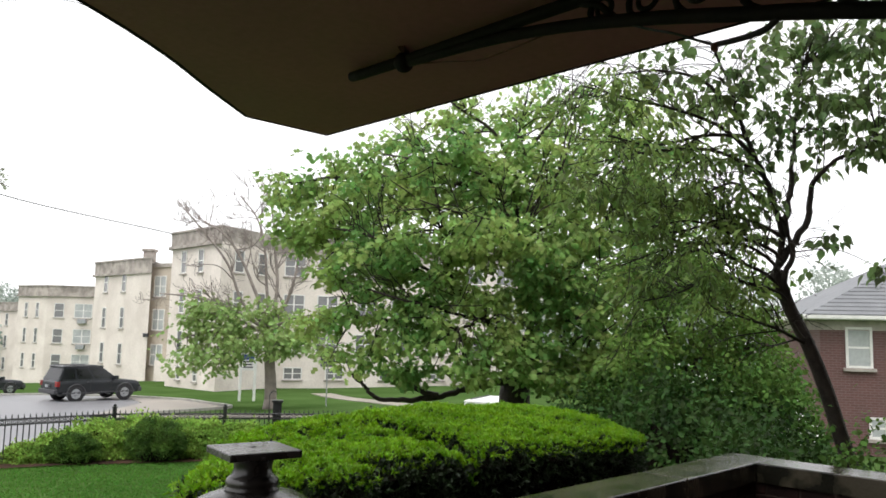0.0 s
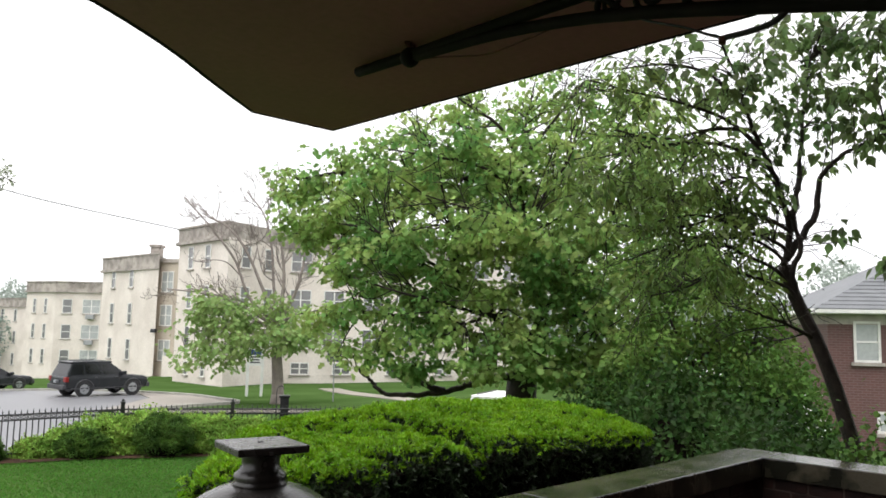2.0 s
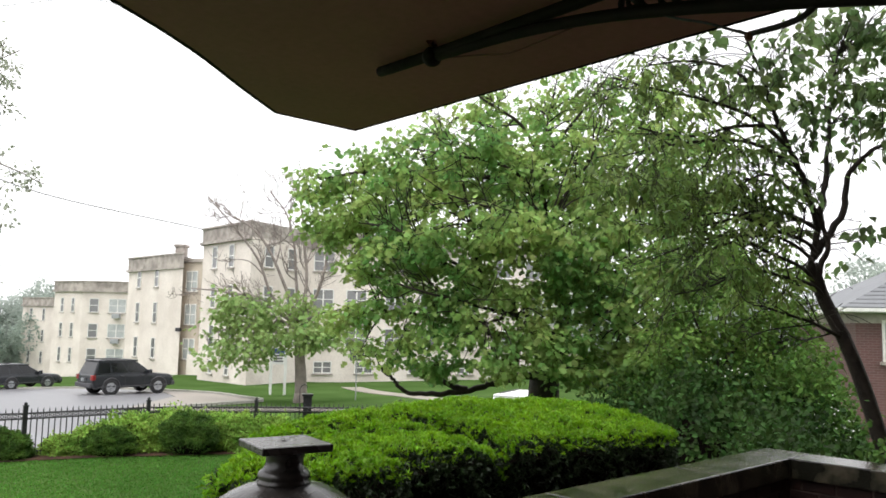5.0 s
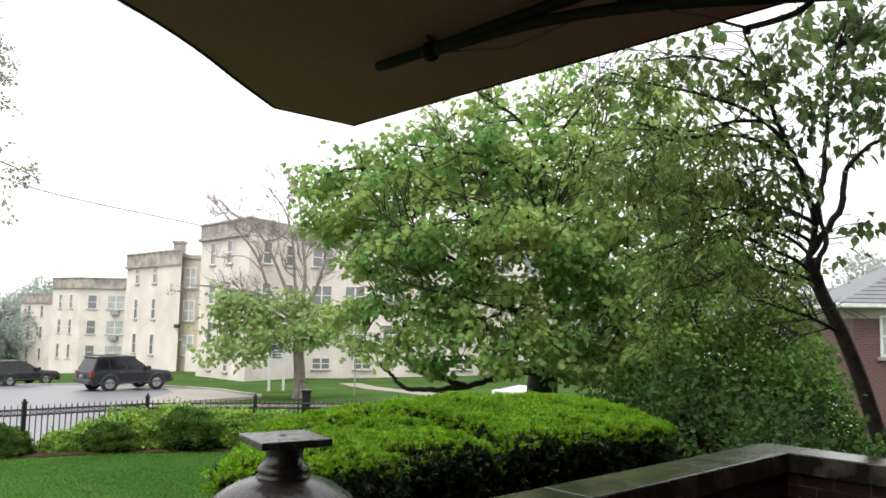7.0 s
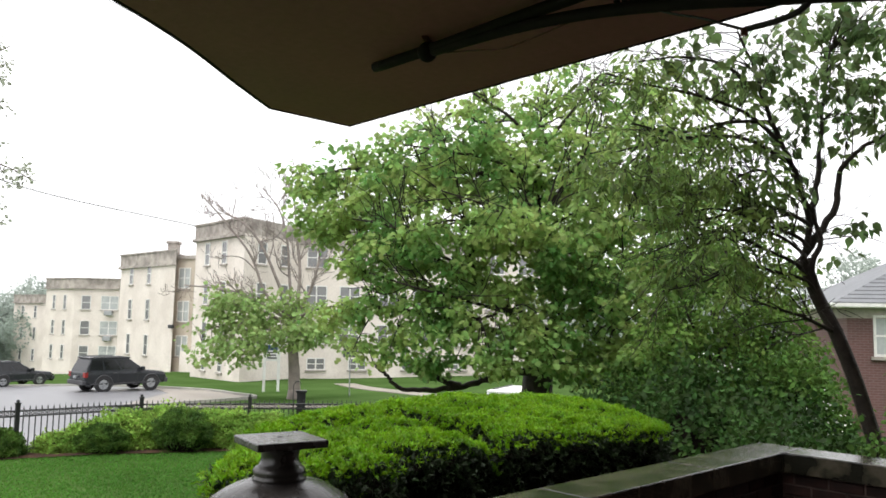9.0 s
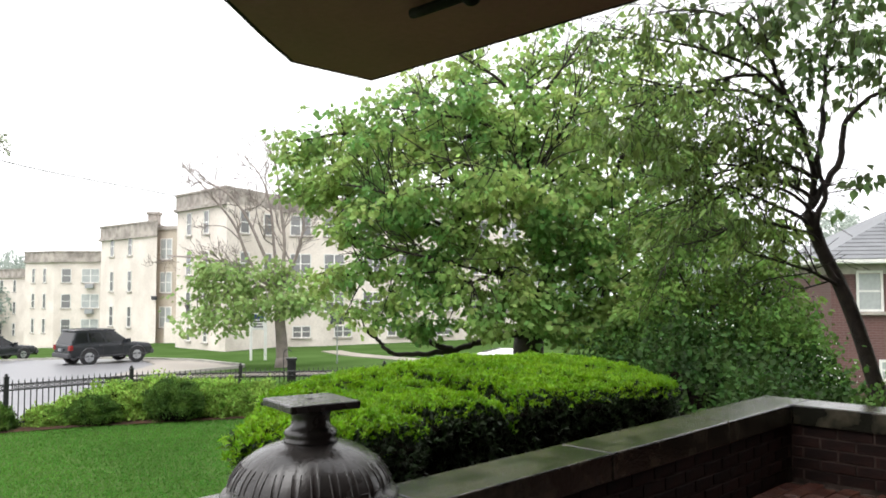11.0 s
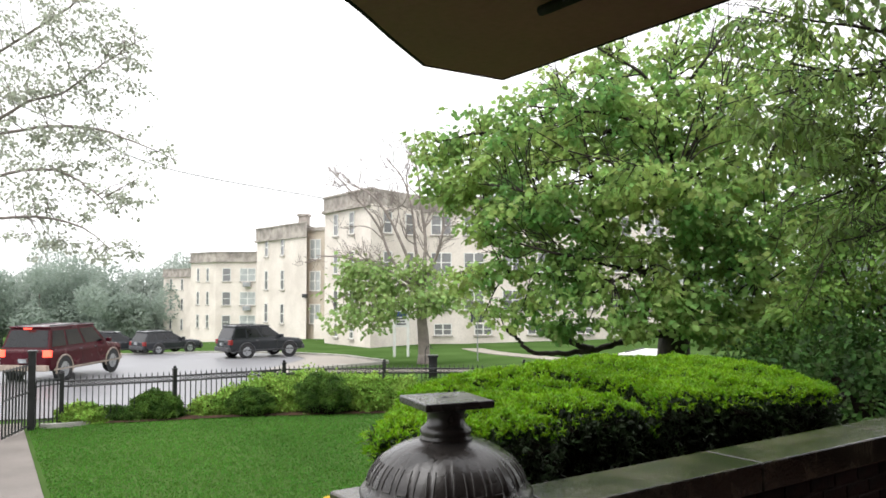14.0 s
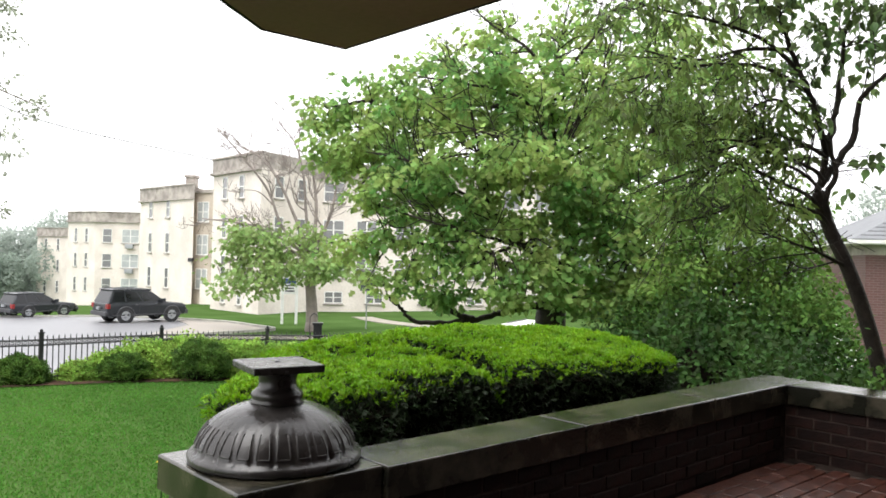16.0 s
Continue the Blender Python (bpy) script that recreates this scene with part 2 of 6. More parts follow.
def boxes(*rows, bevel=0.0):
    bm = bmesh.new()
    for a, b in rows:
        box(bm, a, b, bevel)
    return bm


def prism(points, z0, z1, bevel=0.0):
    """A slab with the given outline, anticlockwise from above."""
    bm = bmesh.new()
    low = [bm.verts.new((x, y, z0)) for x, y in points]
    top = [bm.verts.new((x, y, z1)) for x, y in points]
    bm.faces.new(low[::-1])
    bm.faces.new(top)
    k = len(points)
    for i in range(k):
        bm.faces.new((low[i], low[(i + 1) % k], top[(i + 1) % k], top[i]))
    if bevel:
        bmesh.ops.bevel(bm, geom=bm.edges[:], offset=bevel, segments=2, affect="EDGES")
    bmesh.ops.recalc_face_normals(bm, faces=bm.faces[:])
    return bm


def spline(points, steps):
    """A smooth line through points (Catmull-Rom)."""
    p = [Vector(q) for q in points]
    p = [2 * p[0] - p[1]] + p + [2 * p[-1] - p[-2]]
    out = []
    for i in range(1, len(p) - 2):
        for s in range(steps):
            t = s / steps
            a, b, c, d = p[i - 1], p[i], p[i + 1], p[i + 2]
            out.append(0.5 * (2 * b + (c - a) * t + (2 * a - 5 * b + 4 * c - d) * t * t + (3 * b - a - 3 * c + d) * t ** 3))
    return out + [p[-2]]


def tube(bm, points, r0, r1, sides=6):
    """A tapered round bar along points."""
    pts = [Vector(p) for p in points]
    rings, n = [], len(pts)
    side = Vector((0.31, 0.2, 0.93))
    for i, p in enumerate(pts):
        way = (pts[min(i + 1, n - 1)] - pts[max(i - 1, 0)]).normalized()
        a = way.cross(side)
        if a.length < 0.05:
            a = way.cross(Vector((1, 0, 0)))
        a.normalize()
        b = way.cross(a)
        r = r0 + (r1 - r0) * i / max(1, n - 1)
        rings.append([bm.verts.new(p + r * (math.cos(k * math.tau / sides) * a + math.sin(k * math.tau / sides) * b)) for k in range(sides)])
    for q, w in zip(rings, rings[1:]):
        for k in range(sides):
            bm.faces.new((q[k], q[(k + 1) % sides], w[(k + 1) % sides], w[k]))
    bm.faces.new(rings[0][::-1])
    bm.faces.new(rings[-1])
    return bm


def lathe(bm, profile, sides=48, centre=(0, 0), wave=None):
    """Turns (radius, z) pairs round an upright axis. wave(angle, i) scales a ring's radius."""
    rings = []
    for i, (r, z) in enumerate(profile):
        ring = []
        for k in range(sides):
            a = k * math.tau / sides
            s = r * (wave(a, i) if wave else 1)
            ring.append(bm.verts.new((centre[0] + s * math.cos(a), centre[1] + s * math.sin(a), z)))
        rings.append(ring)
    for q, w in zip(rings, rings[1:]):
        for k in range(sides):
            bm.faces.new((q[k], q[(k + 1) % sides], w[(k + 1) % sides], w[k]))
    bm.faces.new(rings[0][::-1])
    bm.faces.new(rings[-1])
    bmesh.ops.recalc_face_normals(bm, faces=bm.faces[:])
    return bm


def tri_mesh(name, verts, faces, material, parent=None, label=""):
    """One mesh out of large arrays of corners and triangles."""
    me = bpy.data.meshes.new(name)
    me.vertices.add(len(verts))
    me.vertices.foreach_set("co", np.asarray(verts, np.float32).ravel())
    me.loops.add(faces.size)
    me.loops.foreach_set("vertex_index", faces.astype(np.int32).ravel())
    me.polygons.add(len(faces))
    me.polygons.foreach_set("loop_start", np.arange(0, faces.size, 3, dtype=np.int32))
    me.update(calc_edges=True)
    me.validate()
    me.materials.append(material)
    ob = new(name, me)
    ob.parent = parent
    if label:
        ob["label"] = label
    return ob


LOBED = (np.array([(0, 0, 0), (0.30, 0.50, 0.06), (0.55, 0.22, 0.02), (0.72, 0.42, 0.03), (1.0, 0, -0.10), (0.72, -0.42, 0.03), (0.55, -0.22, 0.02), (0.30, -0.50, 0.06)]),
         np.array([(0, 2, 1), (0, 4, 2), (2, 4, 3), (0, 6, 4), (4, 6, 5), (0, 7, 6)]))
OVAL = (np.array([(0, 0, 0), (0.35, 0.36, 0.07), (0.75, 0.26, 0.03), (1.0, 0, -0.12), (0.75, -0.26, 0.03), (0.35, -0.36, 0.07), (0.5, 0, -0.02)]),
        np.array([(0, 6, 1), (1, 6, 2), (2, 6, 3), (3, 6, 4), (4, 6, 5), (5, 6, 0)]))
NEEDLE = (np.array([(0, -0.07, 0), (0, 0.07, 0), (0.55, 0.11, 0.04), (1.0, 0, -0.03), (0.55, -0.11, 0.04)]),
          np.array([(0, 1, 2), (0, 2, 4), (4, 2, 3)]))
POINTED = (np.array([(0, 0, 0), (0.22, 0.30, 0.08), (0.50, 0.34, 0.04), (0.80, 0.14, -0.04), (1.12, 0, -0.20), (0.80, -0.14, -0.04), (0.50, -0.34, 0.04), (0.22, -0.30, 0.08), (0.5, 0, -0.03)]),
           np.array([(0, 8, 1), (1, 8, 2), (2, 8, 3), (3, 8, 4), (4, 8, 5), (5, 8, 6), (6, 8, 7), (7, 8, 0)]))
NARROW = (np.array([(0, 0, 0), (0.28, 0.17, 0.05), (0.62, 0.15, 0.02), (1.15, 0, -0.16), (0.62, -0.15, 0.02), (0.28, -0.17, 0.05)]), np.array([(0, 2, 1), (0, 4, 2), (2, 4, 3), (0, 5, 4)]))
SMALL = (np.array([(0, 0, 0), (0.5, 0.30, 0.05), (1.0, 0, -0.06), (0.5, -0.30, 0.05)]), np.array([(0, 2, 1), (0, 3, 2)]))


def leaves(name, at, way, up, size, shape, material, parent, label=""):
    """Leaves at points, along way, with their faces turned to up."""
    way = way / np.linalg.norm(way, axis=1, keepdims=True)
    side = np.cross(up, way)
    side /= np.linalg.norm(side, axis=1, keepdims=True) + 1e-9
    nor = np.cross(way, side)
    t, f = shape
    v = at[:, None] + size[:, None, None] * (t[None, :, 0, None] * way[:, None] + t[None, :, 1, None] * side[:, None] + t[None, :, 2, None] * nor[:, None])
    faces = f[None] + (np.arange(len(at)) * len(t))[:, None, None]
    return tri_mesh(name, v.reshape(-1, 3), faces.reshape(-1, 3), material, parent, label)


def bough(bm, line, r0, r1, rng, levels, count, reach, rise, sides=5, fine=0.0025):
    """A bare branch along points that forks again and again into finer ones; gives back the points that could carry leaves."""
    pts = spline(line, 5)
    tube(bm, pts, r0, r1, sides)
    out = pts[len(pts) // 3:]
    if levels:
        for _ in range(count):
            k = int(rng.integers(len(pts) // 4, len(pts) - 1))
            way = (pts[k + 1] - pts[k - 1]).normalized()
            d = (way * 0.8 + Vector(rng.normal(0, 0.5, 3)) + Vector((0, 0, rise))).normalized() * reach * rng.uniform(0.5, 1.2)
            a, s = pts[k], k / len(pts)
            bend = Vector(rng.normal(0, 0.09, 3)) * reach
            r = max((r0 + (r1 - r0) * s) * 0.55, fine)
            out += bough(bm, [a, a + d * 0.5 + bend, a + d + Vector((0, 0, rise * 0.15 * reach))], r, max(r * 0.35, fine), rng, levels - 1, max(2, count - 2), reach * 0.55, rise, max(3, sides - 1), fine)
    return out


def crown_centres(blobs, clusters, rng, gaps, size, airy=None):
    """Where leafy shoots end: spread through the masses of a crown, thinned into uneven pockets."""
    vol = np.array([b[3] * b[4] * b[5] for b in blobs]) ** 0.67
    ctr = []
    for b, v in zip(blobs, vol):
        k = max(3, int(round(clusters * v / vol.sum())))
        d = rng.normal(size=(k, 3))
        d *= rng.uniform(0.05, 1.5, (k, 1)) ** 0.55 / np.linalg.norm(d, axis=1, keepdims=True)
        ctr.append(np.array(b[:3]) + d * np.array(b[3:]))
    ctr = np.concatenate(ctr)
    hold = np.array([noise.noise(Vector((x, y * 0.6, z * 1.4)) / size) for x, y, z in ctr])
    ctr = ctr[hold >= np.quantile(hold, gaps)]
    if airy:
        # the growth gets thinner towards the top of the crown
        ctr = ctr[rng.random(len(ctr)) > airy[2] * np.clip((ctr[:, 2] - airy[0]) / (airy[1] - airy[0]), 0, 1)]
    return ctr


def leafy(ob, nodes, ctr, hubs, per, leaf, shape, leaf_mat, bark, rng, r_branch, droop, spread, hub=(0, 0, 0), label="", flat=0.7, arch=0.12):
    """Side branches that leave the limbs, fork into shoots and carry hanging leaves."""
    root = np.array(hub)
    pick = ctr[rng.choice(len(ctr), hubs, replace=False)]
    bm, stations, owner = bmesh.new(), [], []
    for i, c in enumerate(pick):
        near = nodes[np.argmin(np.linalg.norm(nodes - c, axis=1) + 0.35 * np.linalg.norm(nodes - root, axis=1))]
        span = np.linalg.norm(c - near)
        mid = near * 0.55 + c * 0.45 + rng.normal(0, 0.06 * span, 3) + np.array((0, 0, arch * span))
        pts = spline([near, mid, c], 5)
        tube(bm, pts, r_branch * (0.6 + 0.35 * min(2.5, float(span))), r_branch * 0.35, 5)
        stations += [tuple(p) for p in pts[4:]]
    stations = np.array(stations)
    start = np.array([stations[np.argmin(((stations - c) ** 2).sum(1))] for c in ctr])
    for a, c in zip(start, ctr):
        mid = (a + c) / 2 + rng.normal(0, 0.05, 3) + np.array((0, 0, 0.14 * np.linalg.norm(c - a)))
        tube(bm, spline([a, mid, c], 2), r_branch * 0.42, r_branch * 0.14, 3)
    tagged(part("twig_mass", bm, bark, ob, smooth=True), kind="stuff")
    n = len(ctr) * per
    axis = (ctr - start) / (np.linalg.norm(ctr - start, axis=1, keepdims=True) + 0.05) + rng.normal(0, 0.3, ctr.shape)
    axis[:, 2] = axis[:, 2] * 0.5 - 0.15
    t = rng.uniform(0.25, 1.0, (n, 1)) ** 0.7
    out = rng.normal(size=(n, 3))
    pos = np.repeat(start, per, 0) * (1 - t) + np.repeat(ctr, per, 0) * t + out * np.array((spread, spread, spread * 0.55))
    way = np.repeat(axis, per, 0) * 0.7 + out * np.array((0.8, 0.8, 0.35)) + np.array((0, 0, -droop))
    up = rng.normal(0, flat, (n, 3)) + np.array((0, -0.25, 0.9))
    leaves("crown", pos, way, up, leaf * rng.uniform(0.6, 1.3, n), shape, leaf_mat, ob, label)


def tree(name, label, trunk, r_trunk, limbs, bark, seed, r_limb=(0.09, 0.02), r_top=0.72):
    """A tapered trunk and its limbs; gives back the tree, its random numbers and the points along its limbs."""
    rng = np.random.default_rng(seed)
    ob = thing(name, label, "tree")
    bm = bmesh.new()
    pts = spline(trunk, 6)
    tube(bm, pts, r_trunk, r_trunk * r_top, 10)
    low = pts[0]
    tube(bm, [low + Vector((0, 0, -0.1)), low + Vector((0, 0, 0.22)), low + (pts[3] - low) * 0.8], r_trunk * 1.35, r_trunk, 10)
    part("trunk", bm, bark, ob, smooth=True)
    nodes = [pts[-1]]
    for line in limbs:
        pts = [p + Vector(rng.normal(0, r_limb[0] * 0.2, 3)) * (0 if i == 0 else 1) for i, p in enumerate(spline(line, 6))]
        bm = bmesh.new()
        tube(bm, pts, *r_limb, 7)
        part("limb", bm, bark, ob, smooth=True)
        nodes += pts[len(pts) // 4:]
    return ob, rng, np.array([tuple(p) for p in nodes])


def shrub(name, label, blobs, count, leaf, shape, leaf_mat, seed, group="", category="shrub", core=0.76, ragged=0.0):
    """A bush: a core coloured as twigs in shade, in a crown of leaves on lumpy rounded masses."""
    rng = np.random.default_rng(seed)
    ob = thing(name, label, category, group=group)
    bm = bmesh.new()
    for b in blobs:
        made = bmesh.ops.create_icosphere(bm, subdivisions=3, radius=1)
        for v in made["verts"]:
            k = core * (1 + 0.22 * noise.noise(v.co * 2.3 + Vector(b[:3])))
            v.co = Vector([b[i] + v.co[i] * b[3 + i] * k for i in range(3)])
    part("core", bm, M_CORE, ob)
    area = np.array([b[3] * b[4] + b[3] * b[5] + b[4] * b[5] for b in blobs])
    at, out = [], []
    for i, b in enumerate(blobs):
        k = int(count * area[i] / area.sum())
        d = rng.normal(size=(k, 3))
        d[:, 2] = np.abs(d[:, 2]) - 0.35
        d /= np.linalg.norm(d, axis=1, keepdims=True)
        lump = np.array([1 + 0.22 * noise.noise(Vector(v * 2.3) + Vector(b[:3])) + (0.16 + 0.3 * ragged) * noise.noise(Vector(v * 6)) for v in d])
        at.append(np.array(b[:3]) + d * np.array(b[3:]) * (lump * (rng.uniform(0.74, 1.04, k) + 0.14 * (rng.random(k) < ragged) * rng.random(k)))[:, None])
        out.append(d)
    at, out = np.concatenate(at), np.concatenate(out)
    way = out * 0.7 + rng.normal(0, 0.6, out.shape)
    up = out + rng.normal(0, 0.5, out.shape) + np.array((0, 0, 0.4))
    leaves("foliage", at, way, up, leaf * rng.uniform(0.6, 1.3, len(at)), shape, leaf_mat, ob)
    return ob


# ---- ground, road and paths ----
def ground_z(x, y):
    left = np.interp(y, (0, 19.5, 22, 27, 36, 43, 49, 62, 69, 92, 110, 170, 900), (-1.95, -1.95, -2.1, -2.24, -2.42, -2.62, -2.75, -2.98, -3.5, -5.5, -6.6, -9, -12))
    right = np.interp(y, (0, 22, 50, 100, 900), (-1.95, -1.98, -2.45, -2.9, -12))
    w = np.clip((x + 9) / 14, 0, 1)
    return left * (1 - w) + right * w - 0.04 * np.clip(-20 - x, 0, 60) * np.clip((y - 25) / 20, 0, 1)


def steps(far, near, k):
    """Positions that lie close together near 0 and far apart at the rim."""
    s = np.linspace(-1, 1, k)
    return np.sign(s) * (near * np.abs(s) + (far - near) * np.abs(s) ** 5)


gx, gy = steps(1400, 90, 181), steps(1400, 110, 201) + 10
GX, GY = np.meshgrid(gx, gy)
gv = np.stack((GX, GY, ground_z(GX, GY)), -1).reshape(-1, 3)
gi = np.arange(len(gv)).reshape(GX.shape)
q = np.stack((gi[:-1, :-1], gi[:-1, 1:], gi[1:, 1:], gi[1:, :-1]), -1).reshape(-1, 4)
ground = tri_mesh("ground", gv, np.concatenate((q[:, (0, 1, 2)], q[:, (0, 2, 3)])), M_GRASS)
tagged(ground, "wet green lawn and verges sloping to the street", "lawn", kind="structure")


def sheet(name, points, lift, material, label, category, cuts=9):
    """A flat paving that follows the ground."""
    bm = bmesh.new()
    bm.faces.new([bm.verts.new((x, y, 0)) for x, y in points])
    bmesh.ops.triangulate(bm, faces=bm.faces[:])
    bmesh.ops.subdivide_edges(bm, edges=bm.edges[:], cuts=cuts, use_grid_fill=True)
    for v in bm.verts:
        v.co.z = float(ground_z(v.co.x, v.co.y)) + lift
    bmesh.ops.recalc_face_normals(bm, faces=bm.faces[:])
    if bm.faces[:][0].normal.z < 0:
        bmesh.ops.reverse_faces(bm, faces=bm.faces[:])
    return alone(name, bm, material, label, category, "structure")


sheet("road", [(-70, 2), (-24, 12.4), (-13.2, 16.7), (-10.9, 18.3), (-9.9, 19.6), (-10.6, 24.0), (-12.2, 28.0), (-13.6, 30.5), (-14.2, 37.5), (-16.6, 41.6), (-23.3, 42.8), (-33.2, 43.2), (-90, 58)],
      0.03, M_ASPHALT, "wet grey asphalt street shining with rain", "road")
sheet("driveway_apron", [(-13.6, 30.5), (-12.6, 31.0), (-11.2, 33.6), (-9.8, 36.1), (-11.4, 38.2), (-13.3, 40.2), (-16.6, 41.6), (-14.2, 37.5)],
      0.045, M_CONCRETE, "pale wet concrete apron beside the street", "pavement")


def strip(name, line, width, height, material, label, category):
    """A raised band along a line on the ground."""
    pts = spline([(x, y, 0) for x, y in line], 6)
    bm = bmesh.new()
    rings = []
    for i, p in enumerate(pts):
        w = (pts[min(i + 1, len(pts) - 1)] - pts[max(i - 1, 0)]).normalized()
        n = Vector((-w.y, w.x, 0)) * width / 2
        z = float(ground_z(p.x, p.y))
        rings.append([bm.verts.new((p.x + n.x * a, p.y + n.y * a, z + b)) for a, b in ((-1, -0.1), (-1, height), (1, height), (1, -0.1))])
    for a, b in zip(rings, rings[1:]):
        for k in range(4):
            bm.faces.new((a[k], a[(k + 1) % 4], b[(k + 1) % 4], b[k]))
    bm.faces.new(rings[0])
    bm.faces.new(rings[-1][::-1])
    bmesh.ops.recalc_face_normals(bm, faces=bm.faces[:])
    return alone(name, bm, material, label, category, "structure")


strip("kerb", [(-60, 51.2), (-33.2, 43.3), (-23.3, 43.0), (-16.6, 41.8), (-13.3, 40.4), (-11.3, 38.3), (-9.6, 36.1), (-11.0, 33.4), (-12.4, 30.8)], 0.16, 0.13, M_KERB,
      "low concrete kerb round the street corner", "kerb")
strip("sidewalk_street", [(-13, 31.0), (-6.9, 32.2), (-4.0, 31.9), (-2.0, 31.5), (6, 30.4), (14, 29)], 1.3, 0.03, M_CONCRETE, "pale wet concrete sidewalk along the verge", "sidewalk")
strip("sidewalk_entry", [(-7.4, 49.0), (-5.4, 44.5), (-1.0, 38.0), (1.4, 32.2)], 1.3, 0.03, M_CONCRETE, "pale concrete path leading to the apartment building", "sidewalk")
strip("garden_path", [(-13.75, 15.7), (-12.43, 14.2), (-9.13, 10.45), (-7.0, 8.03), (-4.6, 5.3)], 1.5, 0.025, M_PATH, "wet concrete garden path beside the lawn", "path")
sheet("planting_bed", [(-12.6, 15.9), (-10.5, 16.8), (-8.4, 17.95), (-5, 19.1), (-2, 19.3), (-2, 21.0), (-5.8, 20.5), (-8.2, 19.7), (-10.2, 17.7), (-12.2, 16.3)], 0.03, M_SOIL,
      "brown mulch bed along the iron fence", "flower bed", 5)
strip("bed_edging", [(-12.35, 15.75), (-11.75, 16.05), (-11.45, 16.8), (-11.2, 17.6)], 0.14, 0.10, M_KERB, "grey stone edging of the planting bed", "edging")

# ---- terrace: its own axes run along the two parapets ----
PM = pose(0, 0, 0, 0, 0, 45)
COPE = 0.47


def on_terrace(ob):
    ob.matrix_world = PM @ ob.matrix_world
    return ob


bm = boxes(((-2.6, -0.72, -1.95), (5.34, 2.44, -0.03)))
floor = on_terrace(alone("floor", bm, M_MORTAR, "terrace floor of wet red brick pavers in dark joints", "floor", "structure"))

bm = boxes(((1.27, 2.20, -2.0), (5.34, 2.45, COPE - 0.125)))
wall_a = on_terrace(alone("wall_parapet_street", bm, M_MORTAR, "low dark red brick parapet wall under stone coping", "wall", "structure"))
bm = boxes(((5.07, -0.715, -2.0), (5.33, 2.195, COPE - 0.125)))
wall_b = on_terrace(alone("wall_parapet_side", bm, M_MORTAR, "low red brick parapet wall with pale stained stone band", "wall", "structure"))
bm = boxes(((1.27, 2.24, -2.0), (1.79, 2.80, COPE - 0.13)), bevel=0.004)
on_terrace(alone("wall_pier", bm, M_COPE_FACE, "square stone pier ending the parapet", "pier", "structure"))
# unseen house wall and side wall, added behind the viewer to shade the terrace
bm = boxes(((-2.9, -1.0, -1.95), (9.5, -0.72, 11.0)), ((-2.9, -0.72, -1.95), (-2.6, 0.9, 11.0)))
on_terrace(alone("wall_house", bm, M_BRICK, "plain dark red brick wall, unseen, added behind the terrace to shade it", "wall", "structure"))

coping = on_terrace(thing("parapet_coping", "wet mossy limestone coping slabs on the parapet", "coping", "structure"))
for u0, u1 in ((1.812, 2.966), (2.972, 4.14), (4.146, 5.04)):
    part("coping_slab", boxes(((u0, 2.18, COPE - 0.125), (u1, 2.475, COPE)), bevel=0.007), M_COPE, coping)
part("coping_slab", boxes(((5.046, 2.18, COPE - 0.125), (5.36, 2.475, COPE)), bevel=0.007), M_COPE, coping)
for v0, v1 in ((0.95, 2.174), (-0.3, 0.944), (-0.71, -0.306)):
    part("coping_slab", boxes(((5.046, v0, COPE - 0.125), (5.35, v1, COPE)), bevel=0.007), M_COPE, coping)
part("pier_cap", boxes(((1.235, 2.205, COPE - 0.13), (1.809, 2.83, COPE)), bevel=0.008), M_COPE, coping, "square pier cap slab")

# ---- canopy over the door, and its iron bracket ----
CANOPY = [(1.735, -0.715), (1.735, 2.41), (1.39, 2.42), (1.15, 2.235), (0.894, 2.03), (0.61, 1.85), (0.2, 1.64), (-0.5, 1.38), (-1.5, 1.15), (-2.55, 1.05), (-2.55, -0.715)]
bm = prism(CANOPY, 2.0, 2.22, 0.006)
canopy = on_terrace(alone("ceiling", bm, M_SOFFIT, "tan painted flat canopy soffit with a chamfered corner", "ceiling", "structure"))
edge = bmesh.new()
rim = [Vector((u, v, 2.006)) for u, v in CANOPY]
tube(edge, rim[:3], 0.010, 0.010, 5)
tube(edge, spline(rim[2:], 4), 0.010, 0.010, 5)
part("drip_edge", edge, M_IRON, canopy, "dark metal drip edge")

bracket = on_terrace(thing("canopy_bracket", "black wrought-iron bracket with scrolls under the canopy", "bracket"))
U = 1.33
bm = bmesh.new()
tube(bm, [(U, 1.745, 1.978), (U, 1.70, 1.976), (U, 1.45, 1.973), (U, 0.95, 1.975), (U, -0.3, 1.975), (U, -0.715, 1.975)], 0.0145, 0.016, 8)
part("top_bar", bm, M_IRON, bracket, smooth=True)
bm = bmesh.new()
tube(bm, spline([(U, 1.54, 1.966), (U, 1.23, 1.952), (U, 1.0, 1.926), (U, 0.79, 1.886), (U, 0.617, 1.845), (U, 0.37, 1.783), (U, -0.1, 1.64), (U, -0.45, 1.50), (U, -0.715, 1.36)], 4), 0.013, 0.016, 8)
part("lower_bar", bm, M_IRON, bracket, smooth=True)
bm = bmesh.new()
bmesh.ops.create_uvsphere(bm, u_segments=16, v_segments=10, radius=0.027, matrix=Matrix.Translation((U, 1.522, 1.968)))
part("knob", bm, M_IRON, bracket, "black iron ball", True)
bm = bmesh.new()
tube(bm, [(U, 1.522, 1.97), (U, 1.517, 2.0)], 0.010, 0.010, 8)
tube(bm, [(U - 0.03, 1.50, 1.997), (U + 0.03, 1.545, 1.997)], 0.009, 0.009, 6)
part("hanger", bm, M_RUST, bracket, "rusty hanger bolt")
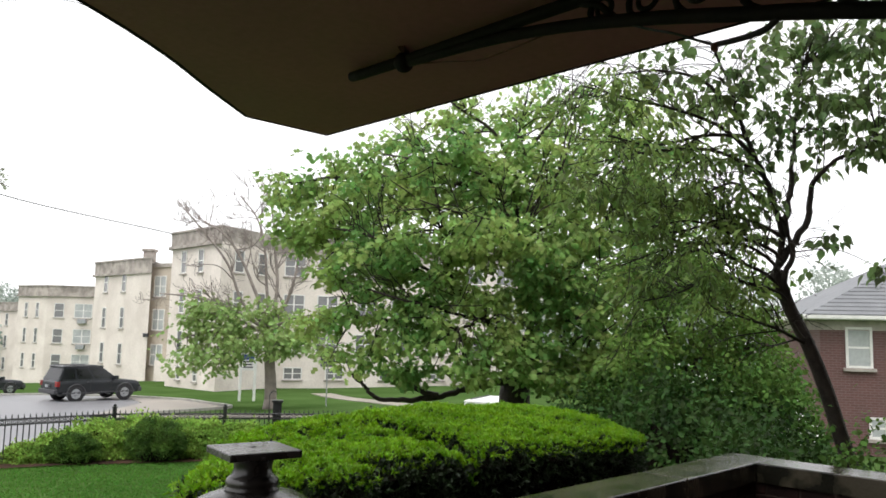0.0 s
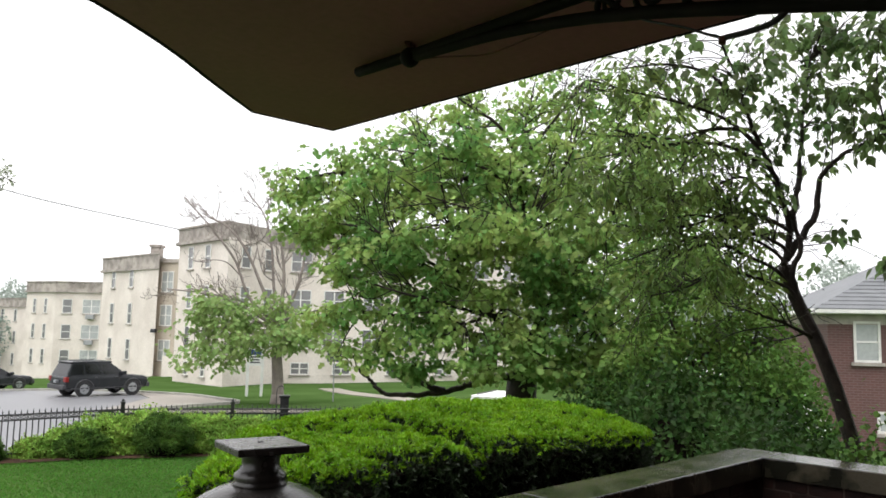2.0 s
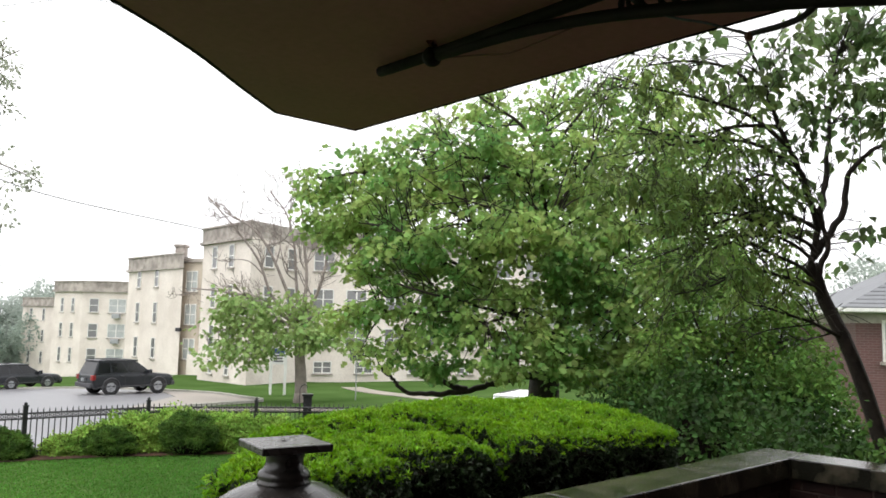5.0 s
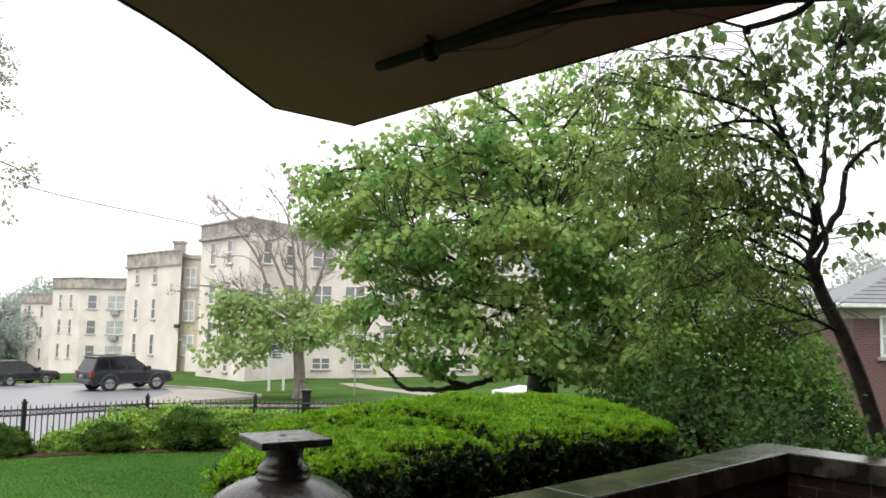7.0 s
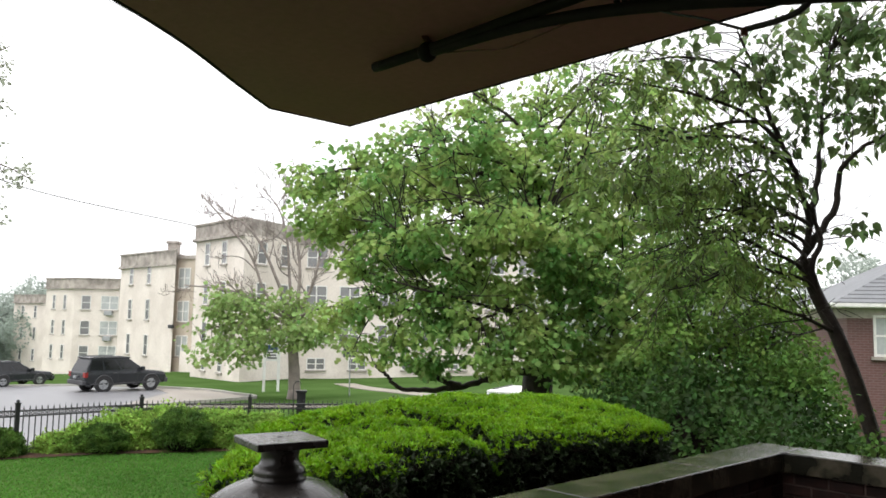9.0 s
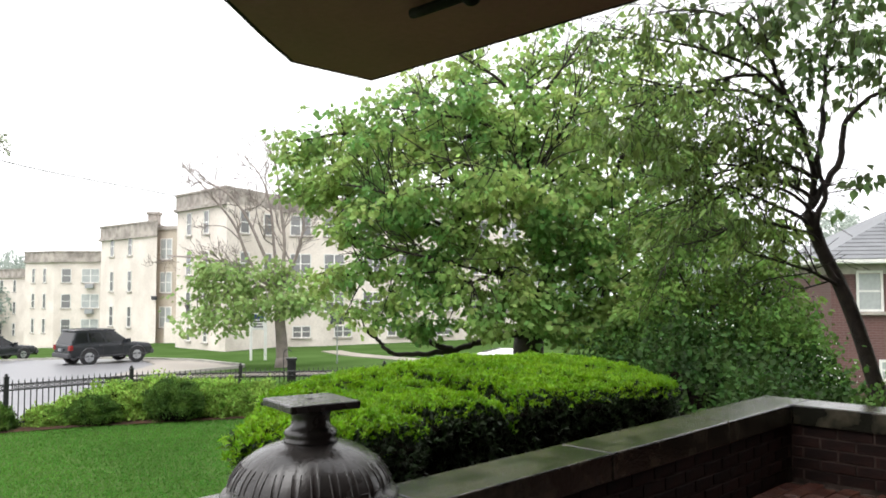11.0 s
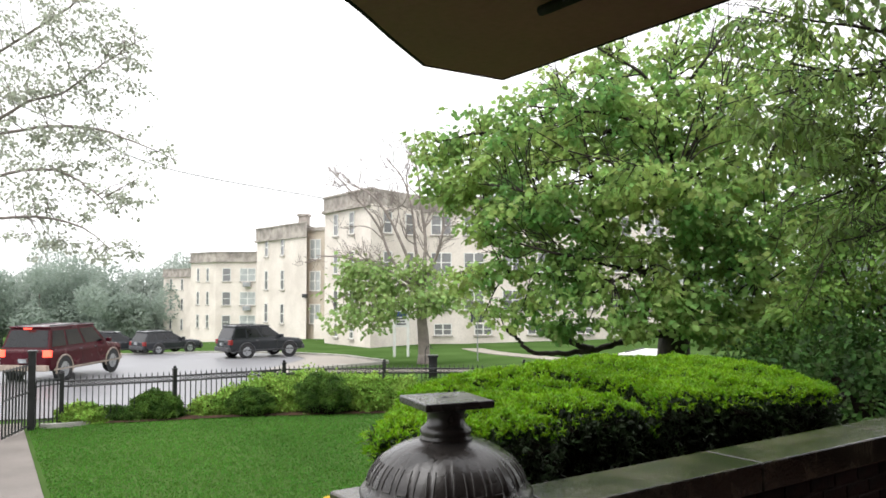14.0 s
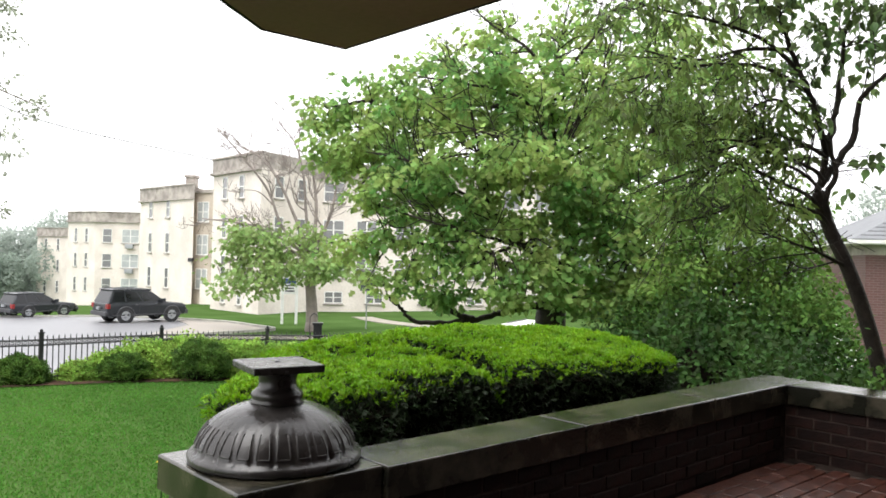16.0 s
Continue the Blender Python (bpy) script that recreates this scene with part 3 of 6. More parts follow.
for v, z, r in ((0.90, 1.937, 0.030), (0.80, 1.929, 0.037), (0.69, 1.918, 0.044), (0.55, 1.90, 0.056), (0.38, 1.88, 0.075), (0.12, 1.85, 0.10)):
    bm = bmesh.new()
    tube(bm, [(U, v + r * (1 - a / 11) * math.cos(a), z + r * (1 - a / 11) * math.sin(a)) for a in np.linspace(-1.2, 7.5, 30)], 0.008, 0.005, 6)
    part("scroll", bm, M_IRON, bracket, smooth=True)
for v, w in ((0.97, 0.86), (0.74, 0.62)):
    bm = bmesh.new()
    tube(bm, [(U, v, 1.972), (U, (v + w) / 2 - 0.01, 1.945), (U, w, 1.90)], 0.008, 0.008, 6)
    part("strut", bm, M_IRON, bracket, smooth=True)
bm = bmesh.new()
tube(bm, spline([(U + 0.01, 1.50, 1.962), (U + 0.01, 1.36, 1.935), (U + 0.01, 1.26, 1.915), (U + 0.01, 1.16, 1.918), (U + 0.01, 1.06, 1.926), (U + 0.01, 1.0, 1.928)], 6), 0.0022, 0.0022, 5)
on_terrace(alone("loose_wire", bm, M_RUST, "thin brown wire sagging below the iron bracket", "wire"))
bm = bmesh.new()
tube(bm, spline([(U, 0.53, 1.824), (U, 0.56, 1.803), (U, 0.60, 1.797), (U, 0.656, 1.797)], 5), 0.0062, 0.0055, 8)
cable = on_terrace(alone("hanging_cable", bm, M_BLACKPLASTIC, "short black cable hanging from the bracket", "cable"))
bm = bmesh.new()
tube(bm, [(U, 0.655, 1.799), (U, 0.657, 1.786)], 0.008, 0.007, 8)
part("end_cap", bm, M_RUST, cable, "rust red cap")
bm = bmesh.new()
tube(bm, spline([(U, 0.656, 1.797), (U, 0.69, 1.815), (U, 0.74, 1.842), (U, 0.80, 1.868), (U, 0.86, 1.90)], 5), 0.003, 0.0025, 6)
part("thin_lead", bm, M_BLACKPLASTIC, cable)

# ---- the urn, standing upside down on the pier ----
urn = thing("garden_urn", "dark wet cast-iron garden urn turned upside down on the stone pier", "urn", m=PM @ pose(1.56, 2.535, COPE, 0, 0, -11))
N = 26


def flute(a, i):
    """Shallow lobes on the lower part of the bowl."""
    depth = (0, 0, 0, 0.004, 0.016, 0.020, 0.020, 0.017, 0.013, 0.010, 0.006, 0.0)[min(i, 11)]
    return 1 - depth * (1 - abs(math.sin(a * N / 2))) ** 5 * 1.3


bm = bmesh.new()
bowl = [(0.300, 0.0), (0.313, 0.008), (0.316, 0.024), (0.309, 0.036), (0.294, 0.040), (0.290, 0.054), (0.286, 0.072), (0.276, 0.094), (0.258, 0.120),
        (0.232, 0.146), (0.198, 0.169), (0.158, 0.188), (0.118, 0.200), (0.088, 0.206)]
lathe(bm, bowl, N * 8, wave=flute)
part("bowl", bm, M_URN, urn, "fluted bowl with a rolled rim", True)
ridge_mesh = None
for k in range(N):
    if ridge_mesh:
        ob = new("ridge", ridge_mesh)
        ob.parent = urn
        ob.matrix_local = pose(0, 0, 0, 0, 0, 360 * k / N)
        continue
    a = 0.5 * math.tau / N
    bm, pts = bmesh.new(), []
    for s in np.linspace(0, 1, 15):
        b = (s - 0.5) * 2
        w = 0.36 * math.tau / N * math.copysign(min(1, abs(b) * 3.2), b)
        h = 0.062 + 0.075 * max(0, (abs(b) - 0.31)) / 0.69
        r = float(np.interp(h, [z for _, z in bowl], [q for q, _ in bowl])) + 0.001
        pts.append((r * math.cos(a + w * (1 - 0.25 * abs(b))), r * math.sin(a + w * (1 - 0.25 * abs(b))), h))
    tube(bm, pts, 0.0028, 0.0028, 5)
    ridge_mesh = part("ridge", bm, M_URN, urn, smooth=True).data
bm = bmesh.new()
lathe(bm, [(0.086, 0.198), (0.097, 0.204), (0.099, 0.212), (0.090, 0.217), (0.093, 0.224), (0.096, 0.234), (0.092, 0.244), (0.081, 0.252), (0.073, 0.262), (0.069, 0.276), (0.068, 0.290), (0.071, 0.303), (0.079, 0.314), (0.092, 0.322), (0.096, 0.327)], 48)
part("stem", bm, M_URN, urn, "waisted stem with a collar", True)
bm = boxes(((-0.133, -0.133, 0.324), (0.133, 0.133, 0.352)), bevel=0.005)
foot = part("foot_plate", bm, M_URN, urn, "square foot plate, now on top")
bm = bmesh.new()
bmesh.ops.create_cone(bm, cap_ends=True, segments=16, radius1=0.010, radius2=0.010, depth=0.004, matrix=Matrix.Translation((0.0, 0.01, 0.3525)))
part("drain_hole", bm, M_BLACKPLASTIC, foot)

# ---- yellow flower beside the pier ----
fl = thing("yellow_flower", "single yellow bloom on a tall stem beside the pier", "flower")
bm = bmesh.new()
tube(bm, spline([(-1.30, 3.26, -1.95), (-1.29, 3.24, -0.9), (-1.26, 3.22, 0.0), (-1.235, 3.2, 0.34)], 5), 0.006, 0.003, 6)
part("stem", bm, M_STEM, fl)
rng = np.random.default_rng(5)
ang = np.linspace(0, math.tau, 15)[:-1]
leaves("bloom", np.tile((-1.235, 3.2, 0.345), (14, 1)), np.stack((np.cos(ang), np.sin(ang), 0.35 + 0.25 * rng.random(14)), 1), np.tile((0.05, -0.2, 1.0), (14, 1)),
       np.full(14, 0.032), OVAL, M_YELLOW, fl)

# ---- the yew hedge below the parapet ----
HEDGE = np.array([(1.62, 2.80), (2.38, 2.80), (2.47, 3.17), (3.3, 3.09), (4.2, 2.94), (4.75, 2.88), (5.2, 3.06), (5.5, 3.45), (5.78, 4.1), (5.75, 4.5), (4.4, 4.55), (2.8, 4.3), (2.15, 3.85), (1.72, 3.3), (1.52, 2.98)])


def rim_distance(p):
    """How far points lie inside (+) or outside (-) the hedge's outline."""
    a, b = HEDGE, np.roll(HEDGE, -1, 0)
    d = b - a
    t = np.clip(((p[:, None] - a) * d).sum(2) / (d * d).sum(1), 0, 1)
    dist = np.linalg.norm(p[:, None] - (a + t[..., None] * d), axis=2).min(1)
    x, y = p[:, 0:1], p[:, 1:2]
    cross = ((a[:, 1] > y) != (b[:, 1] > y)) & (x < d[:, 0] * (y - a[:, 1]) / np.where(d[:, 1] == 0, 1e-9, d[:, 1]) + a[:, 0])
    return np.where(cross.sum(1) % 2 == 1, dist, -dist)


def hedge_top(p, d):
    bumps = np.array([noise.noise(Vector((x * 3.1, y * 3.1, 0.3))) * 0.036 + noise.noise(Vector((x * 8, y * 8, 2.0))) * 0.034 + noise.noise(Vector((x * 19, y * 19, 5.0))) * 0.030 for x, y in p])
    # two plants grow together along a groove, the one nearer the pier a little lower
    line = 3.38 + 0.10 * np.sin(p[:, 1] * 4.0)
    deep = np.clip((4.0 - p[:, 1]) / 0.3, 0, 1)
    groove = -0.16 * deep * np.exp(-((p[:, 0] - line) / 0.065) ** 2) - 0.05 * deep * (p[:, 0] < line)
    bumps *= np.clip(d / 0.14, 0.35, 1)
    return 0.674 - 0.046 * np.clip(p[:, 0] - 2.4, 0, 9) + 0.05 * np.clip(p[:, 1] - 3.3, 0, 2) * np.clip(p[:, 0] - 2.6, 0, 1.6) + bumps + groove - 0.035 * np.exp(-np.clip(d, 0, 1) / 0.04)


hedge = on_terrace(thing("yew_hedge", "clipped yew hedge with bright green new tips over dark sides", "hedge"))
mid = HEDGE.mean(0)
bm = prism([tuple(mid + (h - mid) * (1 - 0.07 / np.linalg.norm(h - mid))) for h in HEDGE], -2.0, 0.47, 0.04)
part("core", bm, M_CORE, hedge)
rng = np.random.default_rng(11)


def sprigs(name, at, out, per, size, material, label):
    n = len(at) * per
    o = np.repeat(out, per, 0)
    ring = rng.normal(size=(n, 3))
    ring -= (ring * o).sum(1, keepdims=True) * o
    ring /= np.linalg.norm(ring, axis=1, keepdims=True)
    along = rng.uniform(-0.6, 0.5, (n, 1))
    pos = np.repeat(at, per, 0) + o * along * size
    leaves(name, pos, o * rng.uniform(0.35, 1.3, (n, 1)) + ring, o + ring * 0.6 + rng.normal(0, 0.25, (n, 3)), size * rng.uniform(0.7, 1.25, n), NEEDLE, material, hedge, label)


p = rng.uniform((1.4, 2.7), (6.0, 4.7), (26000, 2))
d = rim_distance(p)
p, d = p[d > 0], d[d > 0]
z = hedge_top(p, d)
out = rng.normal(0, 0.35, (len(p), 3)) + np.array((0, 0, 1))
out /= np.linalg.norm(out, axis=1, keepdims=True)
tuft = np.array([noise.noise(Vector((x * 19, y * 19, 5.0))) for x, y in p])
low = tuft < -0.12
sprigs("under_foliage", np.column_stack((p, z - 0.045))[::2], out[::2], 8, 0.036, M_YEW_OLD, "older needles under the tips, coloured darker for shade")
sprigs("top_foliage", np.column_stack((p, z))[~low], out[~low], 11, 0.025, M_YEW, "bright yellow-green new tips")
a, b = HEDGE, np.roll(HEDGE, -1, 0)
side_at, side_out = [], []
for (x0, y0), (x1, y1) in zip(a, b):
    run = math.hypot(x1 - x0, y1 - y0)
    k = int(run * 1250)
    t, zz = rng.random(k), 0.63 - 1.5 * rng.random(k) ** 1.5
    nrm = np.array((y1 - y0, x0 - x1)) / run
    q2 = np.column_stack((x0 + t * (x1 - x0), y0 + t * (y1 - y0)))
    lump = np.array([noise.noise(Vector((x * 4, y * 4, c * 4))) * 0.05 for (x, y), c in zip(q2, zz)]) - 0.02 - 0.10 * np.clip(0.58 - zz, 0, 0.5) + rng.normal(0, 0.02, k)
    sl = 0.046 * np.clip(q2[:, 0] - 2.4, 0, 9) + 0.01 + 0.05 * (q2[:, 0] < 3.38)
    side_at.append(np.column_stack((q2 + nrm * lump[:, None], zz - sl)))
    o = np.column_stack((np.tile(nrm, (k, 1)), np.full(k, 0.35))) + rng.normal(0, 0.4, (k, 3))
    side_out.append(o / np.linalg.norm(o, axis=1, keepdims=True))
side_at, side_out = np.concatenate(side_at), np.concatenate(side_out)
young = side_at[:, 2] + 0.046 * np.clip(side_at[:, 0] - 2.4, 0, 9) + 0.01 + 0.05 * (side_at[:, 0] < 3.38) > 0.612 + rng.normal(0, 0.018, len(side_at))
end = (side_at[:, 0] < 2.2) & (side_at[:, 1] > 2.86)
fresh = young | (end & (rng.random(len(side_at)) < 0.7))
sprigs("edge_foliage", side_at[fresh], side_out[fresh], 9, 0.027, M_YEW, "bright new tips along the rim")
sprigs("side_foliage", side_at[~fresh], side_out[~fresh], 7, 0.034, M_YEW_OLD, "old needles on the sides, with shade put into their dark colour")

# grass blades of the lawn between the garden path and the terrace
rng = np.random.default_rng(17)
p = rng.uniform((-12.5, 5.0), (0.5, 19.3), (190000, 2))
uv = np.column_stack(((p[:, 0] + p[:, 1]) / math.sqrt(2), (p[:, 1] - p[:, 0]) / math.sqrt(2)))
off_path = p[:, 0] - np.interp(p[:, 1], (5.3, 8.03, 10.45, 14.2, 15.7), (-4.6, -7.0, -9.13, -12.43, -13.75)) > 1.12
bed = np.interp(p[:, 0], (-12.6, -10.5, -8.4, -5, -2, 0.5), (15.9, 16.9, 18.0, 19.1, 19.3, 19.4))
p = p[off_path & (p[:, 1] < bed) & (uv[:, 1] > 3.0) & (rim_distance(uv) < -0.05)]
at = np.column_stack((p, ground_z(p[:, 0], p[:, 1])))
lawn_ob = thing("grass_blades", "short wet green grass blades of the mown lawn", "grass", kind="stuff")
leaves("blade", at, rng.normal(0, 0.6, at.shape) + np.array((0, 0, 0.7)), rng.normal(0, 0.7, at.shape) + np.array((0, -0.4, 0.6)), rng.uniform(0.025, 0.05, len(at)), SMALL, M_BLADE, lawn_ob)

# ---- trees ----
maple, rng, nodes = tree(
    "maple_tree", "broad green maple with low spreading limbs beyond the hedge",
    [(1.75, 17.3, -2.1), (1.66, 17.3, -0.81), (1.63, 17.3, -0.3), (1.69, 17.2, 0.44), (1.93, 17.1, 1.19)], 0.40,
    [[(1.60, 17.1, 0.25), (0.93, 16.9, 0.17), (0.5, 16.8, 0.05), (-0.1, 16.7, -0.1), (-0.7, 16.6, -0.18), (-1.27, 16.6, -0.17), (-1.54, 16.6, 0.02), (-1.72, 16.6, 0.21), (-1.96, 16.5, 0.39)],
     [(-0.05, 16.7, -0.09), (-0.46, 16.7, 0.03), (-0.73, 16.7, 0.23), (-0.93, 16.7, 0.45)],
     [(1.66, 17.1, 0.45), (1.35, 16.9, 1.05), (0.6, 16.6, 1.9), (-0.15, 16.4, 2.38), (-1.15, 16.4, 2.79), (-1.77, 16.5, 2.9), (-2.65, 16.6, 3.1)],
     [(1.9, 17.1, 1.19), (2.07, 17.0, 2.17), (1.76, 16.9, 3.16), (1.5, 16.9, 4.28), (1.56, 17.0, 5.04), (1.7, 17.4, 6.1)],
     [(1.5, 16.9, 4.09), (0.82, 16.7, 4.4), (0.19, 16.6, 4.51), (-1.2, 16.6, 4.6), (-2.4, 16.8, 4.6), (-3.5, 17.0, 4.5)], [(1.5, 16.9, 4.28), (0.93, 17.2, 5.16), (0.42, 17.4, 5.79), (-0.4, 17.6, 6.1)],
     [(0.6, 16.6, 1.9), (0.1, 16.2, 2.51), (0.16, 15.8, 2.88), (0.0, 15.4, 3.3)], [(2.0, 17.0, 1.5), (3.05, 16.9, 2.93), (3.67, 16.9, 4.06), (4.04, 17.0, 5.2), (3.7, 17.3, 6.3)],
     [(1.93, 17.0, 1.3), (3.29, 16.9, 1.95), (4.51, 16.8, 2.34)], [(1.45, 16.9, 0.95), (-0.12, 16.3, 1.27), (-1.61, 16.1, 1.54), (-2.48, 16.0, 1.47)],
     [(1.8, 17.0, 1.0), (1.4, 16.1, 1.35), (0.9, 15.3, 1.55), (0.3, 14.9, 1.3)], [(2.0, 17.0, 1.7), (1.7, 16.0, 2.6), (1.5, 15.3, 3.2)], [(2.0, 17.0, 1.3), (2.7, 16.0, 1.6), (3.0, 15.5, 1.2)]],
    M_BARK, 21, (0.085, 0.026))
MAPLE = [(-1.5, 17.6, 5.58, 0.8, 1.2, 0.49), (-0.48, 17.8, 5.96, 1.11, 1.6, 0.65), (0.85, 18, 6.44, 1.25, 1.8, 0.76), (2.18, 18, 6.73, 1.25, 1.8, 0.87), (3.37, 17.6, 6.62, 1.16, 1.6, 1.03),
         (-3.45, 17, 4.35, 0.62, 0.8, 0.36), (-3.2, 16.9, 4.0, 0.5, 0.6, 0.3), (-2.55, 17.2, 4.66, 0.78, 1.1, 0.5), (-3.17, 16.6, 3.35, 0.63, 0.8, 0.41), (-2.28, 16.8, 3.51, 1.05, 1.3, 0.68), (-1.24, 16.8, 4.28, 1.29, 1.7, 0.84)]
MAPLE += [(0.06, 16.8, 4.62, 1.41, 2, 0.98), (1.43, 16.8, 4.83, 1.41, 2, 0.98), (2.85, 16.8, 4.85, 1.29, 1.8, 1.11), (-2.26, 16, 2.28, 0.53, 0.7, 0.28), (-1.13, 15.8, 2.75, 1.1, 1.3, 0.72),
          (0.13, 15.4, 3.08, 1.3, 1.4, 0.85), (1.43, 15.4, 3.04, 1.3, 1.4, 0.85), (2.94, 16, 3.08, 1.29, 1.6, 1.05), (-2.55, 15.8, 1.33, 0.58, 0.6, 0.25), (-1.58, 15.6, 0.78, 0.71, 0.8, 0.41)]
MAPLE += [(-0.1, 16.2, 1.95, 1.2, 1.2, 0.45), (1.3, 15.9, 2.05, 1.1, 1.2, 0.5), (-1.5, 16.3, 2.15, 0.7, 0.8, 0.3), (2.5, 16.2, 2.2, 1.0, 1.2, 0.5)]
MAPLE += [(-0.66, 15.2, 1.09, 0.89, 1, 0.58), (0.41, 14.9, 1.06, 1.0, 1, 0.68), (1.41, 15, 0.97, 0.77, 0.8, 0.51), (2.76, 15.6, 1.44, 1.08, 1.2, 0.8), (2.59, 15.6, 0.6, 0.8, 0.9, 0.43),
          (4.13, 16.6, 2.2, 0.91, 1.4, 1.09), (4.24, 16.6, 0.82, 0.85, 1.1, 0.67), (-0.78, 15.6, 0.41, 0.63, 0.5, 0.21), (-1.75, 15.9, 1.58, 0.7, 0.7, 0.28)]
MAPLE += [(2.2, 16.2, 0.3, 0.9, 0.8, 0.35), (3.2, 16.2, 0.2, 0.8, 0.8, 0.4), (0.9, 15.2, 0.45, 0.6, 0.5, 0.22)]
MAPLE += [(4.43, 17, 4.72, 0.75, 1.2, 0.75), (4.92, 16.8, 3.69, 0.74, 1.2, 0.74), (4.99, 17.4, 5.59, 0.76, 1.2, 0.76), (5.33, 16.8, 2.59, 0.61, 1.0, 0.74), (4.08, 17.6, 6.16, 0.77, 1.2, 0.77)]
# dark forking branches on the near side of the crown
bm = bmesh.new()
for line in ([(1.7, 16.9, 2.6), (1.2, 15.6, 3.1), (0.5, 15.0, 3.5), (-0.5, 14.8, 3.8)], [(1.6, 16.9, 3.4), (1.9, 15.6, 4.0), (2.3, 15.1, 4.6), (2.5, 15.1, 5.3)], [(0.2, 16.4, 2.3), (-0.5, 15.4, 2.6), (-1.4, 15.2, 3.1), (-2.2, 15.5, 3.3)],
             [(1.5, 16.9, 4.2), (0.6, 15.8, 4.6), (-0.4, 15.4, 4.7), (-1.3, 15.7, 4.9)], [(2.4, 16.9, 2.0), (3.0, 15.6, 2.5), (3.8, 15.2, 3.0), (4.4, 15.3, 3.4)], [(0.9, 16.6, 1.5), (0.0, 15.3, 1.7), (-0.9, 14.9, 1.9), (-1.9, 15.2, 2.2)],
             [(1.5, 17.0, 5.0), (1.0, 16.3, 5.6), (0.2, 16.2, 6.1), (-0.3, 16.4, 6.6)], [(1.7, 17.0, 5.2), (2.3, 16.3, 5.9), (2.8, 16.3, 6.6)]):
    bough(bm, line, 0.045, 0.014, rng, 2, 7, 1.1, 0.12, 6, 0.007)
tagged(part("branch_mass", bm, M_BARK, maple, "dark forking branches", True), kind="stuff")
leafy(maple, nodes, crown_centres(MAPLE, 3900, rng, 0.30, 0.42, (4.8, 6.3, 0.72)), 330, 15, 0.132, LOBED, M_MAPLE, M_BARK, rng, 0.021, 0.75, 0.13, (1.9, 17.0, 1.6))

NEAR_TRUNK = [(5.02, 9.36, -3.9), (4.98, 9.34, -2.2), (4.93, 9.32, -0.7), (4.86, 9.3, -0.28), (4.75, 9.3, 0.07), (4.54, 9.25, 0.7), (4.32, 9.2, 1.22), (4.1, 9.2, 1.68), (3.97, 9.2, 2.08)]
NEAR_LIMBS = [[(3.97, 9.2, 2.06), (4.05, 9.2, 2.49), (3.85, 9.1, 3.09), (3.55, 9.0, 3.68), (3.32, 8.9, 4.26), (3.11, 8.8, 4.67)],
              [(3.99, 9.2, 2.15), (4.36, 9.2, 2.71), (4.42, 9.2, 3.12), (4.6, 9.1, 3.38), (4.96, 9.0, 3.57), (5.38, 8.9, 3.76)],
              [(4.05, 9.2, 2.49), (4.26, 9.4, 3.16), (4.36, 9.5, 3.83), (4.53, 9.6, 4.75)],
              [(4.12, 9.2, 1.62), (4.02, 9.12, 2.0), (4.12, 9.1, 2.3), (4.0, 9.1, 2.7), (3.75, 9.0, 3.1)]]
# long arching limbs on the maple's side
SIDE_LIMBS = [[(4.08, 9.2, 1.72), (3.85, 9.1, 2.0), (3.41, 8.95, 2.17), (2.91, 8.8, 2.34), (2.49, 8.65, 2.25), (1.95, 8.5, 2.04)], [(4.02, 9.2, 1.9), (3.92, 9.1, 2.13), (3.54, 8.95, 2.34), (3.1, 8.8, 2.33), (2.55, 8.65, 2.13)],
              [(4.16, 9.2, 1.55), (3.97, 9.1, 1.8), (3.53, 8.95, 1.91), (3.09, 8.8, 1.96), (2.6, 8.65, 1.75), (2.13, 8.5, 1.64)], [(4.32, 9.2, 1.22), (4.15, 9.1, 1.28), (3.83, 8.95, 1.4), (3.46, 8.8, 1.49), (3.16, 8.65, 1.57)],
              [(3.92, 9.1, 2.9), (3.74, 9.1, 2.92), (3.36, 8.95, 3.09), (2.85, 8.8, 2.86), (2.18, 8.65, 2.76)], [(4.04, 9.2, 2.5), (3.8, 9.1, 2.59), (3.35, 8.95, 2.69), (2.79, 8.8, 2.5), (2.05, 8.65, 2.37)],
              [(3.56, 9.0, 3.67), (3.04, 8.95, 3.65), (2.41, 8.8, 3.48), (1.8, 8.5, 3.5)], [(3.99, 9.1, 2.2), (3.86, 9.1, 2.33), (3.41, 8.95, 2.46), (2.85, 8.8, 2.6), (2.3, 8.65, 2.5)],
              [(3.65, 9.05, 3.46), (3.26, 9.0, 3.77), (2.67, 8.8, 3.91), (2.05, 8.6, 3.97), (1.52, 8.5, 4.07)], [(3.77, 9.05, 3.2), (3.32, 9.0, 3.44), (2.8, 8.8, 3.45), (2.17, 8.6, 3.33), (1.56, 8.4, 3.14)],
              [(3.46, 8.95, 3.84), (3.04, 8.9, 4.28), (2.46, 8.7, 4.34), (1.83, 8.5, 4.2)]]
lean, rng, nodes = tree("leaning_tree", "slender leaning tree with dark wet bark and broad leaves", NEAR_TRUNK, 0.105, NEAR_LIMBS, M_BARK, 31, (0.046, 0.013), 0.7)
bm, sides = bmesh.new(), []
for line in SIDE_LIMBS:
    sides += bough(bm, line, 0.027, 0.008, rng, 2, 8, 0.8, -0.05, 6, 0.0035)
for line in NEAR_LIMBS:
    bough(bm, line[1:], 0.018, 0.007, rng, 2, 8, 0.7, 0.3, 5, 0.003)
tagged(part("side_bough_mass", bm, M_BARK, lean, "long arching dark side boughs with fine twigs", True), kind="stuff")
